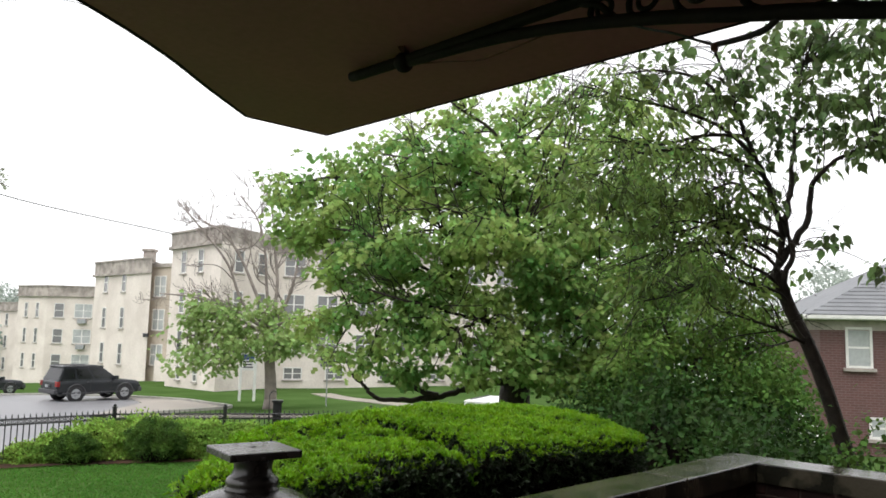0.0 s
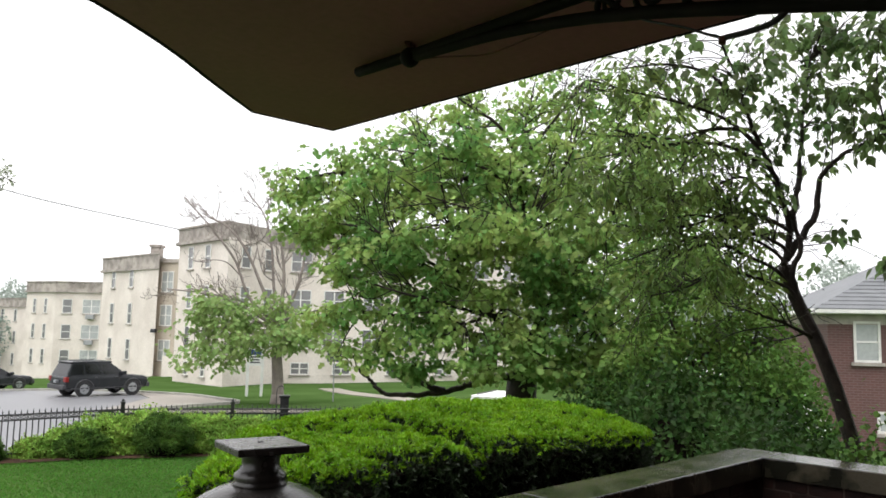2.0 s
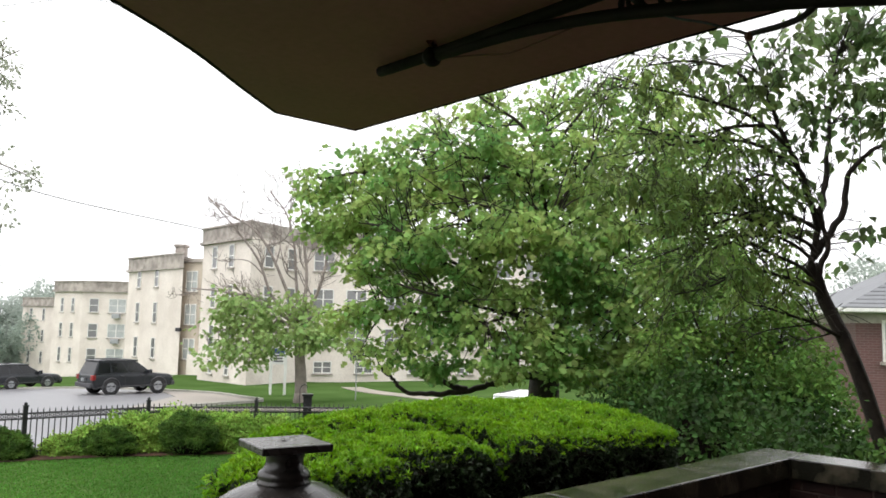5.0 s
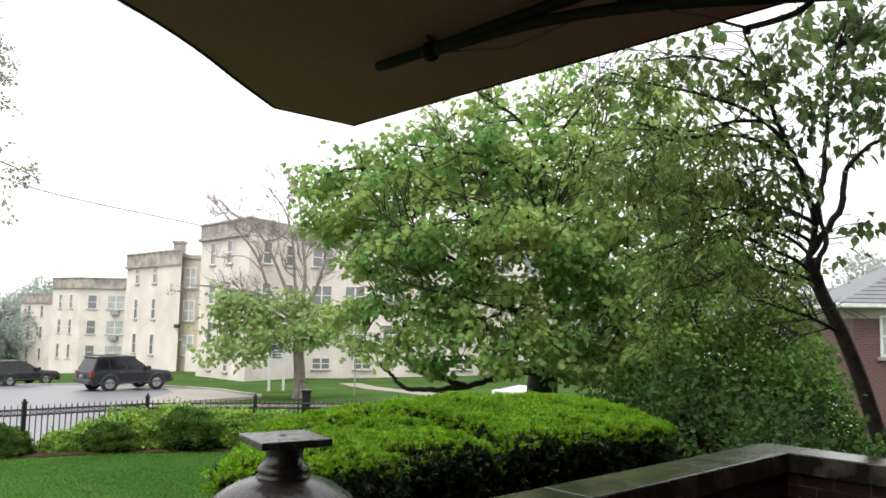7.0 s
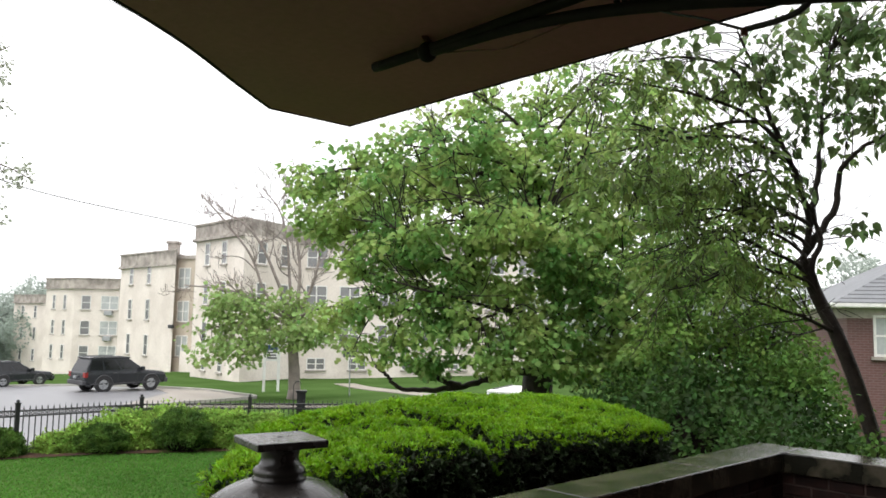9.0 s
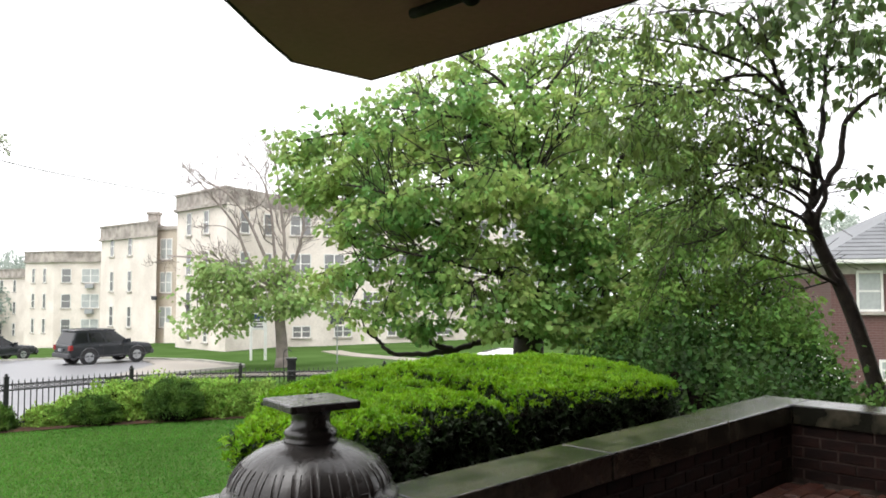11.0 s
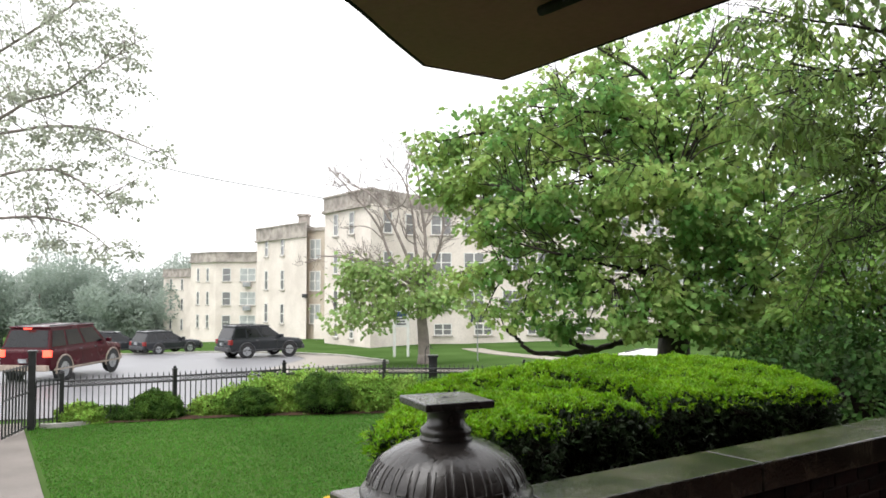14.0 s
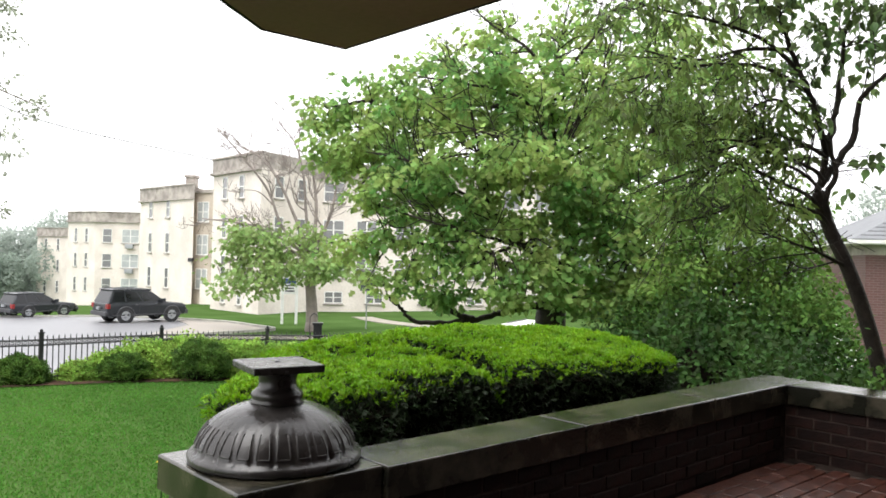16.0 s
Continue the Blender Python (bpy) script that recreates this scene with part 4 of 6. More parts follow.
leafy(lean, nodes, crown_centres(
    [(2.5, 8.6, 4.34, 0.44, 0.7, 0.31), (3.12, 8.9, 4.05, 0.46, 0.7, 0.39), (3.64, 9.0, 4.58, 0.46, 0.8, 0.46), (4.4, 9.3, 4.86, 0.54, 0.8, 0.48), (5.03, 9.3, 4.87, 0.54, 0.8, 0.54), (5.18, 9.0, 3.99, 0.4, 0.7, 0.46),
     (3.98, 9.2, 3.88, 0.47, 0.7, 0.4), (4.85, 9.4, 4.17, 0.48, 0.7, 0.41), (5.6, 8.8, 4.42, 0.5, 0.8, 0.77), (5.4, 9.2, 5.1, 0.7, 0.8, 0.5), (4.45, 9.1, 2.3, 0.14, 0.2, 0.25), (3.45, 9.0, 3.2, 0.42, 0.6, 0.42),
     (3.75, 9.0, 2.7, 0.22, 0.4, 0.25), (4.75, 9.1, 3.5, 0.3, 0.5, 0.25), (5.2, 9.2, 2.1, 0.5, 0.3, 0.10)], 430, rng, 0.22, 0.4),
    120, 7, 0.122, POINTED, M_BROAD, M_BARK, rng, 0.009, 0.9, 0.10, (4.0, 9.2, 2.4), "broad hanging leaves", 0.6)
leafy(lean, np.array([tuple(p) for p in sides]), crown_centres(
    [(1.74, 8.4, 3.8, 0.43, 0.6, 0.31), (1.99, 8.4, 3.23, 0.55, 0.7, 0.37), (2.71, 8.7, 2.98, 0.64, 0.7, 0.45), (1.87, 8.4, 2.53, 0.55, 0.6, 0.37), (2.77, 8.7, 2.34, 0.64, 0.6, 0.38), (3.32, 9.0, 1.79, 0.5, 0.6, 0.3),
     (2.41, 8.8, 1.82, 0.58, 0.6, 0.35), (3.3, 9.0, 2.7, 0.33, 0.6, 0.4), (1.23, 8.3, 2.87, 0.36, 0.5, 0.36), (2.17, 8.6, 3.97, 0.44, 0.6, 0.31), (2.8, 8.8, 3.78, 0.39, 0.6, 0.32), (2.2, 8.5, 3.37, 0.44, 0.6, 0.28),
     (2.95, 8.9, 3.14, 0.39, 0.6, 0.29), (1.63, 8.4, 4.03, 0.37, 0.5, 0.25), (3.2, 8.9, 2.68, 0.26, 0.5, 0.26), (2.44, 8.7, 2.9, 0.45, 0.6, 0.25), (1.81, 8.4, 2.96, 0.37, 0.5, 0.25)], 600, rng, 0.25, 0.35, (2.8, 4.0, 0.6)),
    130, 10, 0.105, NARROW, M_DROOP, M_BARK, rng, 0.006, 0.85, 0.09, (3.6, 9.0, 2.3), "smaller drooping leaves on the long side limbs")

# the tree is a small one close behind the parapet: drawn large above, set at its true size here
NEAR = Vector((-0.02, 0.02, 1.253))
lean.matrix_world = Matrix.Translation(NEAR) @ Matrix.Diagonal((0.62, 0.62, 0.62, 1)) @ Matrix.Translation(-NEAR)

# young tree and thin saplings between the maple and the brick house
young, rng, nodes = tree("young_tree", "loose light green young tree in front of the brick house", [(4.2, 13.0, -2.0), (4.15, 13.0, -0.4), (4.2, 12.9, 0.7), (4.1, 12.9, 1.6)], 0.09,
                         [[(4.2, 12.9, 0.5), (3.7, 12.6, 1.2), (3.3, 12.4, 2.1)], [(4.1, 12.9, 1.5), (4.3, 13.0, 2.2), (4.4, 13.0, 2.9)], [(4.18, 12.9, 0.8), (4.7, 13.0, 1.5), (5.0, 13.1, 2.2)], [(4.2, 12.9, 0.2), (3.5, 12.3, 0.7), (3.0, 12.0, 1.0)],
                          [(4.2, 12.9, 0.3), (4.9, 12.9, 0.9), (5.2, 12.9, 1.5)]], M_BARK, 37, (0.034, 0.010))
leafy(young, nodes, crown_centres([(3.27, 12.6, 2.24, 0.65, 0.8, 0.55), (4.12, 13, 2.48, 0.67, 0.9, 0.57), (4.84, 13.2, 2.22, 0.58, 0.8, 0.53), (3.56, 12.4, 1.43, 0.68, 0.8, 0.54), (4.41, 12.8, 1.36, 0.66, 0.8, 0.52),
                                   (5.03, 13, 1.46, 0.43, 0.7, 0.57), (3.02, 12, 0.9, 0.53, 0.6, 0.4), (4.3, 12.6, 0.6, 0.9, 0.7, 0.45), (5.2, 12.8, 0.7, 0.5, 0.6, 0.4), (5.6, 13.1, 1.3, 0.35, 0.5, 0.5), (5.7, 13, 0.6, 0.4, 0.5, 0.5), (5.5, 13, 2.1, 0.25, 0.4, 0.3)], 760, rng, 0.2, 0.5),
      80, 14, 0.090, OVAL, M_YOUNG, M_BARK, rng, 0.010, 0.55, 0.09, (4.15, 12.9, 1.0))

street, rng, nodes = tree("street_tree", "young street tree with bare dead top and leafy lower limbs",
                          [(-7.75, 36.0, -2.45), (-7.8, 36.0, -1.22), (-7.89, 36.0, -0.18), (-7.97, 36.0, 1.3)], 0.29,
                          [[(-7.89, 36.0, 0.4), (-9.3, 35.5, 0.9), (-10.6, 35.5, 1.05), (-12.12, 35.5, 0.6)], [(-7.93, 36.0, 0.5), (-6.6, 35.5, 1.0), (-5.4, 35.5, 0.6)],
                           [(-7.95, 36.0, 0.9), (-9.2, 35.3, 1.6), (-10.6, 35.2, 1.9)], [(-7.97, 36.0, 1.1), (-7.0, 35.5, 1.7), (-6.3, 35.5, 1.7)]], M_BARK_DEAD, 41, (0.085, 0.025))
bm = bmesh.new()
for line in ([(-7.97, 36.0, 1.26), (-9.27, 36.0, 2.42), (-10.02, 36.0, 4.14), (-11.16, 36.0, 5.59), (-12.51, 36.0, 7.06)], [(-7.98, 36.0, 1.3), (-8.63, 35.6, 2.96), (-9.36, 35.4, 4.55), (-10.22, 35.3, 5.61), (-11.47, 35.2, 6.27)],
             [(-7.95, 36.0, 1.3), (-8.24, 36.2, 3.24), (-8.43, 36.4, 4.83), (-8.9, 36.5, 6.44), (-9.76, 36.5, 7.51)], [(-7.9, 36.0, 1.3), (-7.7, 36.0, 3.25), (-7.91, 36.0, 5.11), (-8.1, 36.0, 6.73), (-8.56, 36.0, 8.08)],
             [(-7.9, 36.0, 1.2), (-7.15, 36.0, 2.73), (-6.81, 36.0, 4.33), (-6.99, 36.0, 5.66)], [(-7.97, 36.0, 1.13), (-9.78, 35.8, 2.15), (-11.4, 35.7, 2.6), (-13.0, 35.6, 2.75)]):
    bough(bm, line, 0.095, 0.026, rng, 3, 7, 1.7, 0.25, 6, 0.011)
tagged(part("deadwood", bm, M_BARK_DEAD, street, "bare dead branches above the leaves", True), kind="stuff")
leafy(street, nodes, crown_centres([(-11.24, 35.6, 1.32, 1.3, 1.3, 0.78), (-10.15, 35.4, 1.86, 1.55, 1.6, 0.78), (-8.3, 35.4, 1.51, 1.55, 1.6, 0.98), (-11.54, 35.5, -0.1, 0.99, 1, 0.8), (-9.71, 35, 0.25, 1.54, 1.2, 0.9),
                                    (-6.98, 35.5, 0.89, 1.3, 1.3, 0.91), (-5.92, 35.5, 0.5, 1.04, 1, 0.6), (-7.89, 35, 0.3, 1.28, 1, 0.5), (-10.99, 35.5, 2.37, 0.78, 0.8, 0.39)], 430, rng, 0.42, 0.55),
      80, 15, 0.21, LOBED, M_FARLEAF, M_BARK_DEAD, rng, 0.026, 0.9, 0.27, (-7.9, 36.0, 1.0))

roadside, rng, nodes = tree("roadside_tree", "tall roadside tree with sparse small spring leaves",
                            [(-31.0, 26.0, -2.2), (-31.35, 26.0, -0.73), (-30.46, 25.5, 3.67), (-29.53, 25.0, 6.86)], 0.45,
                            [[(-30.46, 25.5, 3.67), (-24.57, 25.0, 5.66), (-20.48, 24.5, 7.72), (-18.11, 24.0, 8.1), (-16.64, 24.0, 9.03), (-14.87, 24.0, 9.92)], [(-29.53, 25.0, 6.86), (-23.99, 25.0, 9.03), (-20.12, 24.5, 10.37), (-17.77, 24.0, 11.28), (-16.51, 24.0, 12.4)],
                             [(-30.44, 25.5, 3.23), (-23.4, 24.5, 6.17), (-19.16, 24.0, 6.85), (-16.44, 23.5, 6.56), (-15.19, 23.5, 6.14), (-13.46, 23.5, 5.44)], [(-30.43, 25.5, 3.01), (-22.2, 24.0, 4.84), (-18.5, 23.5, 5.28), (-16.45, 23.0, 4.59), (-15.41, 23.0, 3.65)],
                             [(-30.66, 25.5, 2.58), (-22.35, 23.5, 3.41), (-18.69, 23.0, 3.6), (-16.46, 22.5, 3.25), (-15.25, 22.5, 2.51)]], M_BARK_PALE, 51, (0.085, 0.014))
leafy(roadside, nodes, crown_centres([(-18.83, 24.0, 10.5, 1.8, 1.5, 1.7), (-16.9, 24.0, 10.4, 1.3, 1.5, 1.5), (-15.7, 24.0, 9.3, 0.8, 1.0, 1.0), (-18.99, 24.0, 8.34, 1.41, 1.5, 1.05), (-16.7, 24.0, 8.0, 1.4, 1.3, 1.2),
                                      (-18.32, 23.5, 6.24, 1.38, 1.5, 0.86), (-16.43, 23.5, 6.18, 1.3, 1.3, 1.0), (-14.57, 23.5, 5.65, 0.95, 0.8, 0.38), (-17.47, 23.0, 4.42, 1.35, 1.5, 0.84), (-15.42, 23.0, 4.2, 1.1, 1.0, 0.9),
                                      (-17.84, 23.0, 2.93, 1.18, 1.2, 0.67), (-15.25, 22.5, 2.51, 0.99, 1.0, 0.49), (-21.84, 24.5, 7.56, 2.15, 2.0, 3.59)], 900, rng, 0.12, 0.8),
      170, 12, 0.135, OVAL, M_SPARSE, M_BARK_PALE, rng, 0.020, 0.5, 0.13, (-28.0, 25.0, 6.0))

# ---- shrubs below the leaning tree, along the fence and behind the parapet ----
for k, (blobs, n, leaf, m, label) in enumerate((
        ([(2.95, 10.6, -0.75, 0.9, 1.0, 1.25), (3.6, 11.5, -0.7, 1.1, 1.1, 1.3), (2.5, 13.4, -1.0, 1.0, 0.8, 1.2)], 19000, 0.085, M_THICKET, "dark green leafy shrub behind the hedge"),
        ([(4.3, 12.0, -0.7, 1.2, 1.0, 1.35), (4.9, 12.0, -0.7, 0.9, 1.0, 1.3), (4.68, 11.3, -0.3, 0.5, 0.5, 1.1)], 21000, 0.080, M_BUSH, "tall loose green shrub under the trees"),
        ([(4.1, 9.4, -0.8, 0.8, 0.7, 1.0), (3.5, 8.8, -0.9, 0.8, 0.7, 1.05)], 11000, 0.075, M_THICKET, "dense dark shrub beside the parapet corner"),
        ([(2.96, 5.44, -0.7, 0.40, 0.34, 1.24), (3.40, 5.38, -0.7, 0.41, 0.34, 1.36), (3.85, 5.2, -0.7, 0.48, 0.34, 1.38)], 13000, 0.046, M_BUSH, "bright green shrub with small leaves behind the side parapet"),
        ([(4.3, 14.5, -0.5, 1.4, 1.3, 1.6), (5.6, 15.0, -0.6, 1.2, 1.3, 1.6)], 20000, 0.09, M_BUSH, "tall green thicket in front of the brick house"),
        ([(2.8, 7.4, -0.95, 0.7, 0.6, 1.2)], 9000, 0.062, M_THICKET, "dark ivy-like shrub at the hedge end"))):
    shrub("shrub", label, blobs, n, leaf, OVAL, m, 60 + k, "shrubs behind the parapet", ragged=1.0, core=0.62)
for k, (blobs, n, m, label) in enumerate((
        ([(-11.95, 16.6, -1.88, 0.55, 0.4, 0.34)], 7000, M_BUSH_LIGHT, "low spreading bright green shrub by the fence"),
        ([(-10.5, 17.45, -1.74, 0.60, 0.42, 0.43)], 9000, M_CLIPPED, "rounded dark green clipped shrub by the fence"),
        ([(-8.45, 18.3, -1.68, 0.60, 0.36, 0.38)], 9000, M_CLIPPED, "rounded green clipped shrub on the lawn edge"),
        ([(-6.75, 18.85, -1.54, 0.67, 0.48, 0.58)], 10000, M_CLIPPED, "rounded green clipped shrub before the fence"),
        ([(-9.55, 18.2, -1.92, 0.5, 0.34, 0.42), (-9.0, 18.45, -1.85, 0.5, 0.36, 0.56), (-8.3, 18.95, -1.75, 0.85, 0.42, 0.68), (-7.2, 19.45, -1.72, 1.0, 0.5, 0.72), (-6.1, 19.65, -1.74, 1.0, 0.55, 0.68), (-5.2, 19.9, -1.78, 1.0, 0.5, 0.60)], 26000, M_BUSH_LIGHT, "long mass of leafy green shrubs along the fence"),
        ([(-11.35, 17.0, -1.92, 0.75, 0.22, 0.30), (-10.5, 17.7, -1.92, 0.6, 0.22, 0.34)], 7000, M_BUSH, "low leafy ground cover at the foot of the fence"),
        ([(-4.2, 20.4, -1.85, 1.4, 0.6, 0.58), (-2.4, 20.6, -1.85, 1.4, 0.6, 0.5)], 16000, M_CLIPPED, "green shrubs along the iron fence"))):
    shrub("shrub", label, blobs, int(n * (2.4 if m is M_BUSH_LIGHT else 3.2)), 0.064 if m is M_BUSH_LIGHT else 0.043, OVAL if m is M_BUSH_LIGHT else SMALL, m, 80 + k, "shrubs along the fence",
          core=0.76 if m is M_BUSH_LIGHT else 0.84, ragged=0.25 if m is M_BUSH_LIGHT else 0.0)

# white blossoms scattered in the thicket
rng = np.random.default_rng(77)
at = np.concatenate([np.array(c) + rng.normal(0, 1, (n, 3)) * np.array(r) for c, r, n in (((4.15, 9.0, 0.25), (0.22, 0.12, 0.13), 42), ((3.3, 10.3, 0.75), (0.35, 0.2, 0.12), 16), ((4.5, 11.2, 1.2), (0.4, 0.3, 0.25), 14))])
spray_ob = thing("blossom_sprays", "small white blossoms on the shrubs under the leaning tree", "blossom", kind="stuff")
leaves("blossom", at, rng.normal(0, 1, at.shape), rng.normal(0, 0.5, at.shape) + np.array((0, -0.7, 0.6)), rng.uniform(0.018, 0.036, len(at)), OVAL, M_BLOSSOM, spray_ob)

# ---- iron fence ----
FENCE = [(-12.2, 16.25), (-10.15, 17.66), (-8.1, 19.6), (-5.7, 20.9), (-1.9, 21.6), (3.0, 22.0)]
fence = thing("iron_fence", "black wrought-iron picket fence with a ringed top rail", "fence")
pick = boxes(((-0.011, -0.011, 0.05), (0.011, 0.011, 1.06)))
bmesh.ops.create_cone(pick, cap_ends=True, segments=5, radius1=0.016, radius2=0.0, depth=0.07, matrix=Matrix.Translation((0, 0, 1.09)))
me_pick = bpy.data.meshes.new("picket")
pick.to_mesh(me_pick)
pick.free()
me_pick.materials.append(M_FENCE)
me_ring = bpy.data.meshes.new("ring")
ring = bmesh.new()
tube(ring, [(0.032 * math.cos(a), 0, 0.94 + 0.032 * math.sin(a)) for a in np.linspace(0, math.tau, 11)], 0.011, 0.011, 4)
ring.to_mesh(me_ring)
ring.free()
me_ring.materials.append(M_FENCE)
for (x0, y0), (x1, y1) in zip(FENCE, FENCE[1:]):
    run, yaw = math.hypot(x1 - x0, y1 - y0), math.degrees(math.atan2(y1 - y0, x1 - x0))
    z0, z1 = float(ground_z(x0, y0)), float(ground_z(x1, y1))
    post = boxes(((-0.048, -0.048, -0.1), (0.048, 0.048, 1.16)), ((-0.06, -0.06, 1.16), (0.06, 0.06, 1.19)), bevel=0.004)
    bmesh.ops.create_uvsphere(post, u_segments=10, v_segments=6, radius=0.04, matrix=Matrix.Translation((0, 0, 1.22)))
    part("post", post, M_FENCE, fence).matrix_world = pose(x0, y0, z0, 0, 0, yaw)
    for h in (0.14, 0.88, 1.0):
        bm = bmesh.new()
        tube(bm, [(x0, y0, z0 + h), (x1, y1, z1 + h)], 0.021, 0.021, 4)
        part("rail", bm, M_FENCE, fence)
    n = int(run / 0.125)
    for i in range(1, n):
        t = i / n
        for data in (me_pick, me_ring):
            ob = new(data.name, data)
            ob.parent = fence
            shift = 0.5 / n if data is me_ring else 0
            ob.matrix_world = pose(x0 + (x1 - x0) * (t + shift), y0 + (y1 - y0) * (t + shift), z0 + (z1 - z0) * t, 0, 0, yaw)
gate = thing("gate_post", "tall square black iron gate post with a cap", "gate post", m=pose(-12.4, 15.5, -1.95, 0, 0, 35))
part("shaft", boxes(((-0.075, -0.075, -0.05), (0.075, 0.075, 1.72)), bevel=0.006), M_FENCE, gate)
part("cap", boxes(((-0.10, -0.10, 1.72), (0.10, 0.10, 1.77)), bevel=0.01), M_FENCE, gate)
leaf_gate = thing("iron_gate", "black iron picket gate beside the fence", "gate")
for h in (0.16, 0.95, 1.06):
    bm = bmesh.new()
    tube(bm, [(-12.4, 15.5, -1.95 + h), (-12.2, 16.25, -1.95 + h)], 0.016, 0.016, 4)
    part("rail", bm, M_FENCE, leaf_gate)
for i in range(1, 7):
    ob = new("picket", me_pick)
    ob.parent = leaf_gate
    ob.matrix_world = pose(-12.4 + 0.2 * i / 7, 15.5 + 0.75 * i / 7, -1.95)
leaf_gate2 = thing("iron_gate", "black iron picket gate standing open beside the tall post", "gate")
for h in (0.10, 0.85, 1.45):
    bm = bmesh.new()
    tube(bm, [(-12.4, 15.4, -1.95 + h), (-11.95, 14.1, -1.95 + h)], 0.025, 0.025, 4)
    part("rail", bm, M_FENCE, leaf_gate2)
for i in range(1, 9):
    ob = new("picket", me_pick)
    ob.parent = leaf_gate2
    ob.matrix_world = pose(-12.4 + 0.45 * i / 8, 15.4 - 1.3 * i / 8, -1.95) @ Matrix.Diagonal((1.2, 1.2, 1.35, 1))

pil = thing("fence_pillar", "black square pillar with a shepherd's hook in the fence", "pillar", m=pose(-4.53, 21.9, 0, 0, 0, 12))
zg = float(ground_z(-4.5, 21.9))
part("shaft", boxes(((-0.12, -0.12, zg), (0.12, 0.12, -0.78)), ((-0.15, -0.15, -0.78), (0.15, 0.15, -0.72)), bevel=0.01), M_FENCE, pil)
bm = bmesh.new()
tube(bm, spline([(-0.22, 0, zg), (-0.22, 0, -0.75), (-0.20, 0, -0.55), (-0.10, 0, -0.47), (0.0, 0, -0.55)], 5), 0.012, 0.010, 6)
part("hook", bm, M_FENCE, pil)

# ---- sign on two white posts, street signs ----
sign = thing("lawn_sign", "white sign board with blue band on two white posts", "sign", m=pose(-9.85, 40.0, -2.35, 0, 0, 14))
for x in (-0.36, 0.36):
    part("post", boxes(((x - 0.07, -0.07, -0.1), (x + 0.07, 0.07, 2.35)), bevel=0.01), M_WHITE, sign)
board = part("board", boxes(((-0.30, -0.04, 1.45), (0.30, 0.03, 2.3)), bevel=0.006), M_WHITE, sign)
part("band", boxes(((-0.285, -0.05, 2.0), (0.285, -0.042, 2.26))), M_SIGNBLUE, board, "blue band")
for z, w in ((1.86, 0.25), (1.72, 0.20), (1.58, 0.24)):
    part("text_bar", boxes(((-w, -0.05, z), (w, -0.042, z + 0.07))), M_SIGNINK, board)
for x, y, h, w, hh, m, label in ((-5.5, 38.0, 1.9, 0.34, 0.75, M_SIGNINK, "dark sign plate on a thin metal pole"), (-0.38, 26.0, 1.05, 0.10, 0.30, M_GALV, "short pale marker post on the verge")):
    z = float(ground_z(x, y))
    s = thing("pole_sign", label, "sign", m=pose(x, y, z, 0, 0, 8))
    bm = bmesh.new()
    tube(bm, [(0, 0, -0.1), (0, 0, h + hh)], 0.03, 0.03, 8)
    part("pole", bm, M_GALV, s)
    part("plate", boxes(((-w, -0.06, h), (w, -0.035, h + hh)), bevel=0.01), m, s)

# ---- overhead cables ----
pole = thing("utility_pole", "weathered wooden utility pole carrying the overhead cables", "utility pole")
bm = bmesh.new()
tube(bm, [(-30.0, 27.0, -2.4), (-30.0, 27.0, 13.0)], 0.17, 0.11, 10)
part("shaft", bm, M_BARK_PALE, pole)
part("crossarm", boxes(((-30.9, 26.93, 12.2), (-29.1, 27.07, 12.35)), bevel=0.01), M_BARK_PALE, pole)
for pts, r, label in (([(-30.0, 27.0, 11.9), (-27.6, 37.0, 9.9), (-26.2, 45.0, 8.75), (-18.9, 53.9, 7.7)], 0.042, "thin grey overhead cable running to the apartment building"),
                      ([(-30.0, 27.0, 12.3), (-17.0, 22.5, 10.6), (-8.8, 16.0, 8.2), (-4.0, 9.0, 4.9), (-0.62, 2.62, 2.215)], 0.010, "thin grey overhead cable running down to the canopy")):
    bm = bmesh.new()
    tube(bm, spline(pts, 8), r, r, 5)
    alone("overhead_cable", bm, M_CABLE, label, "cable")

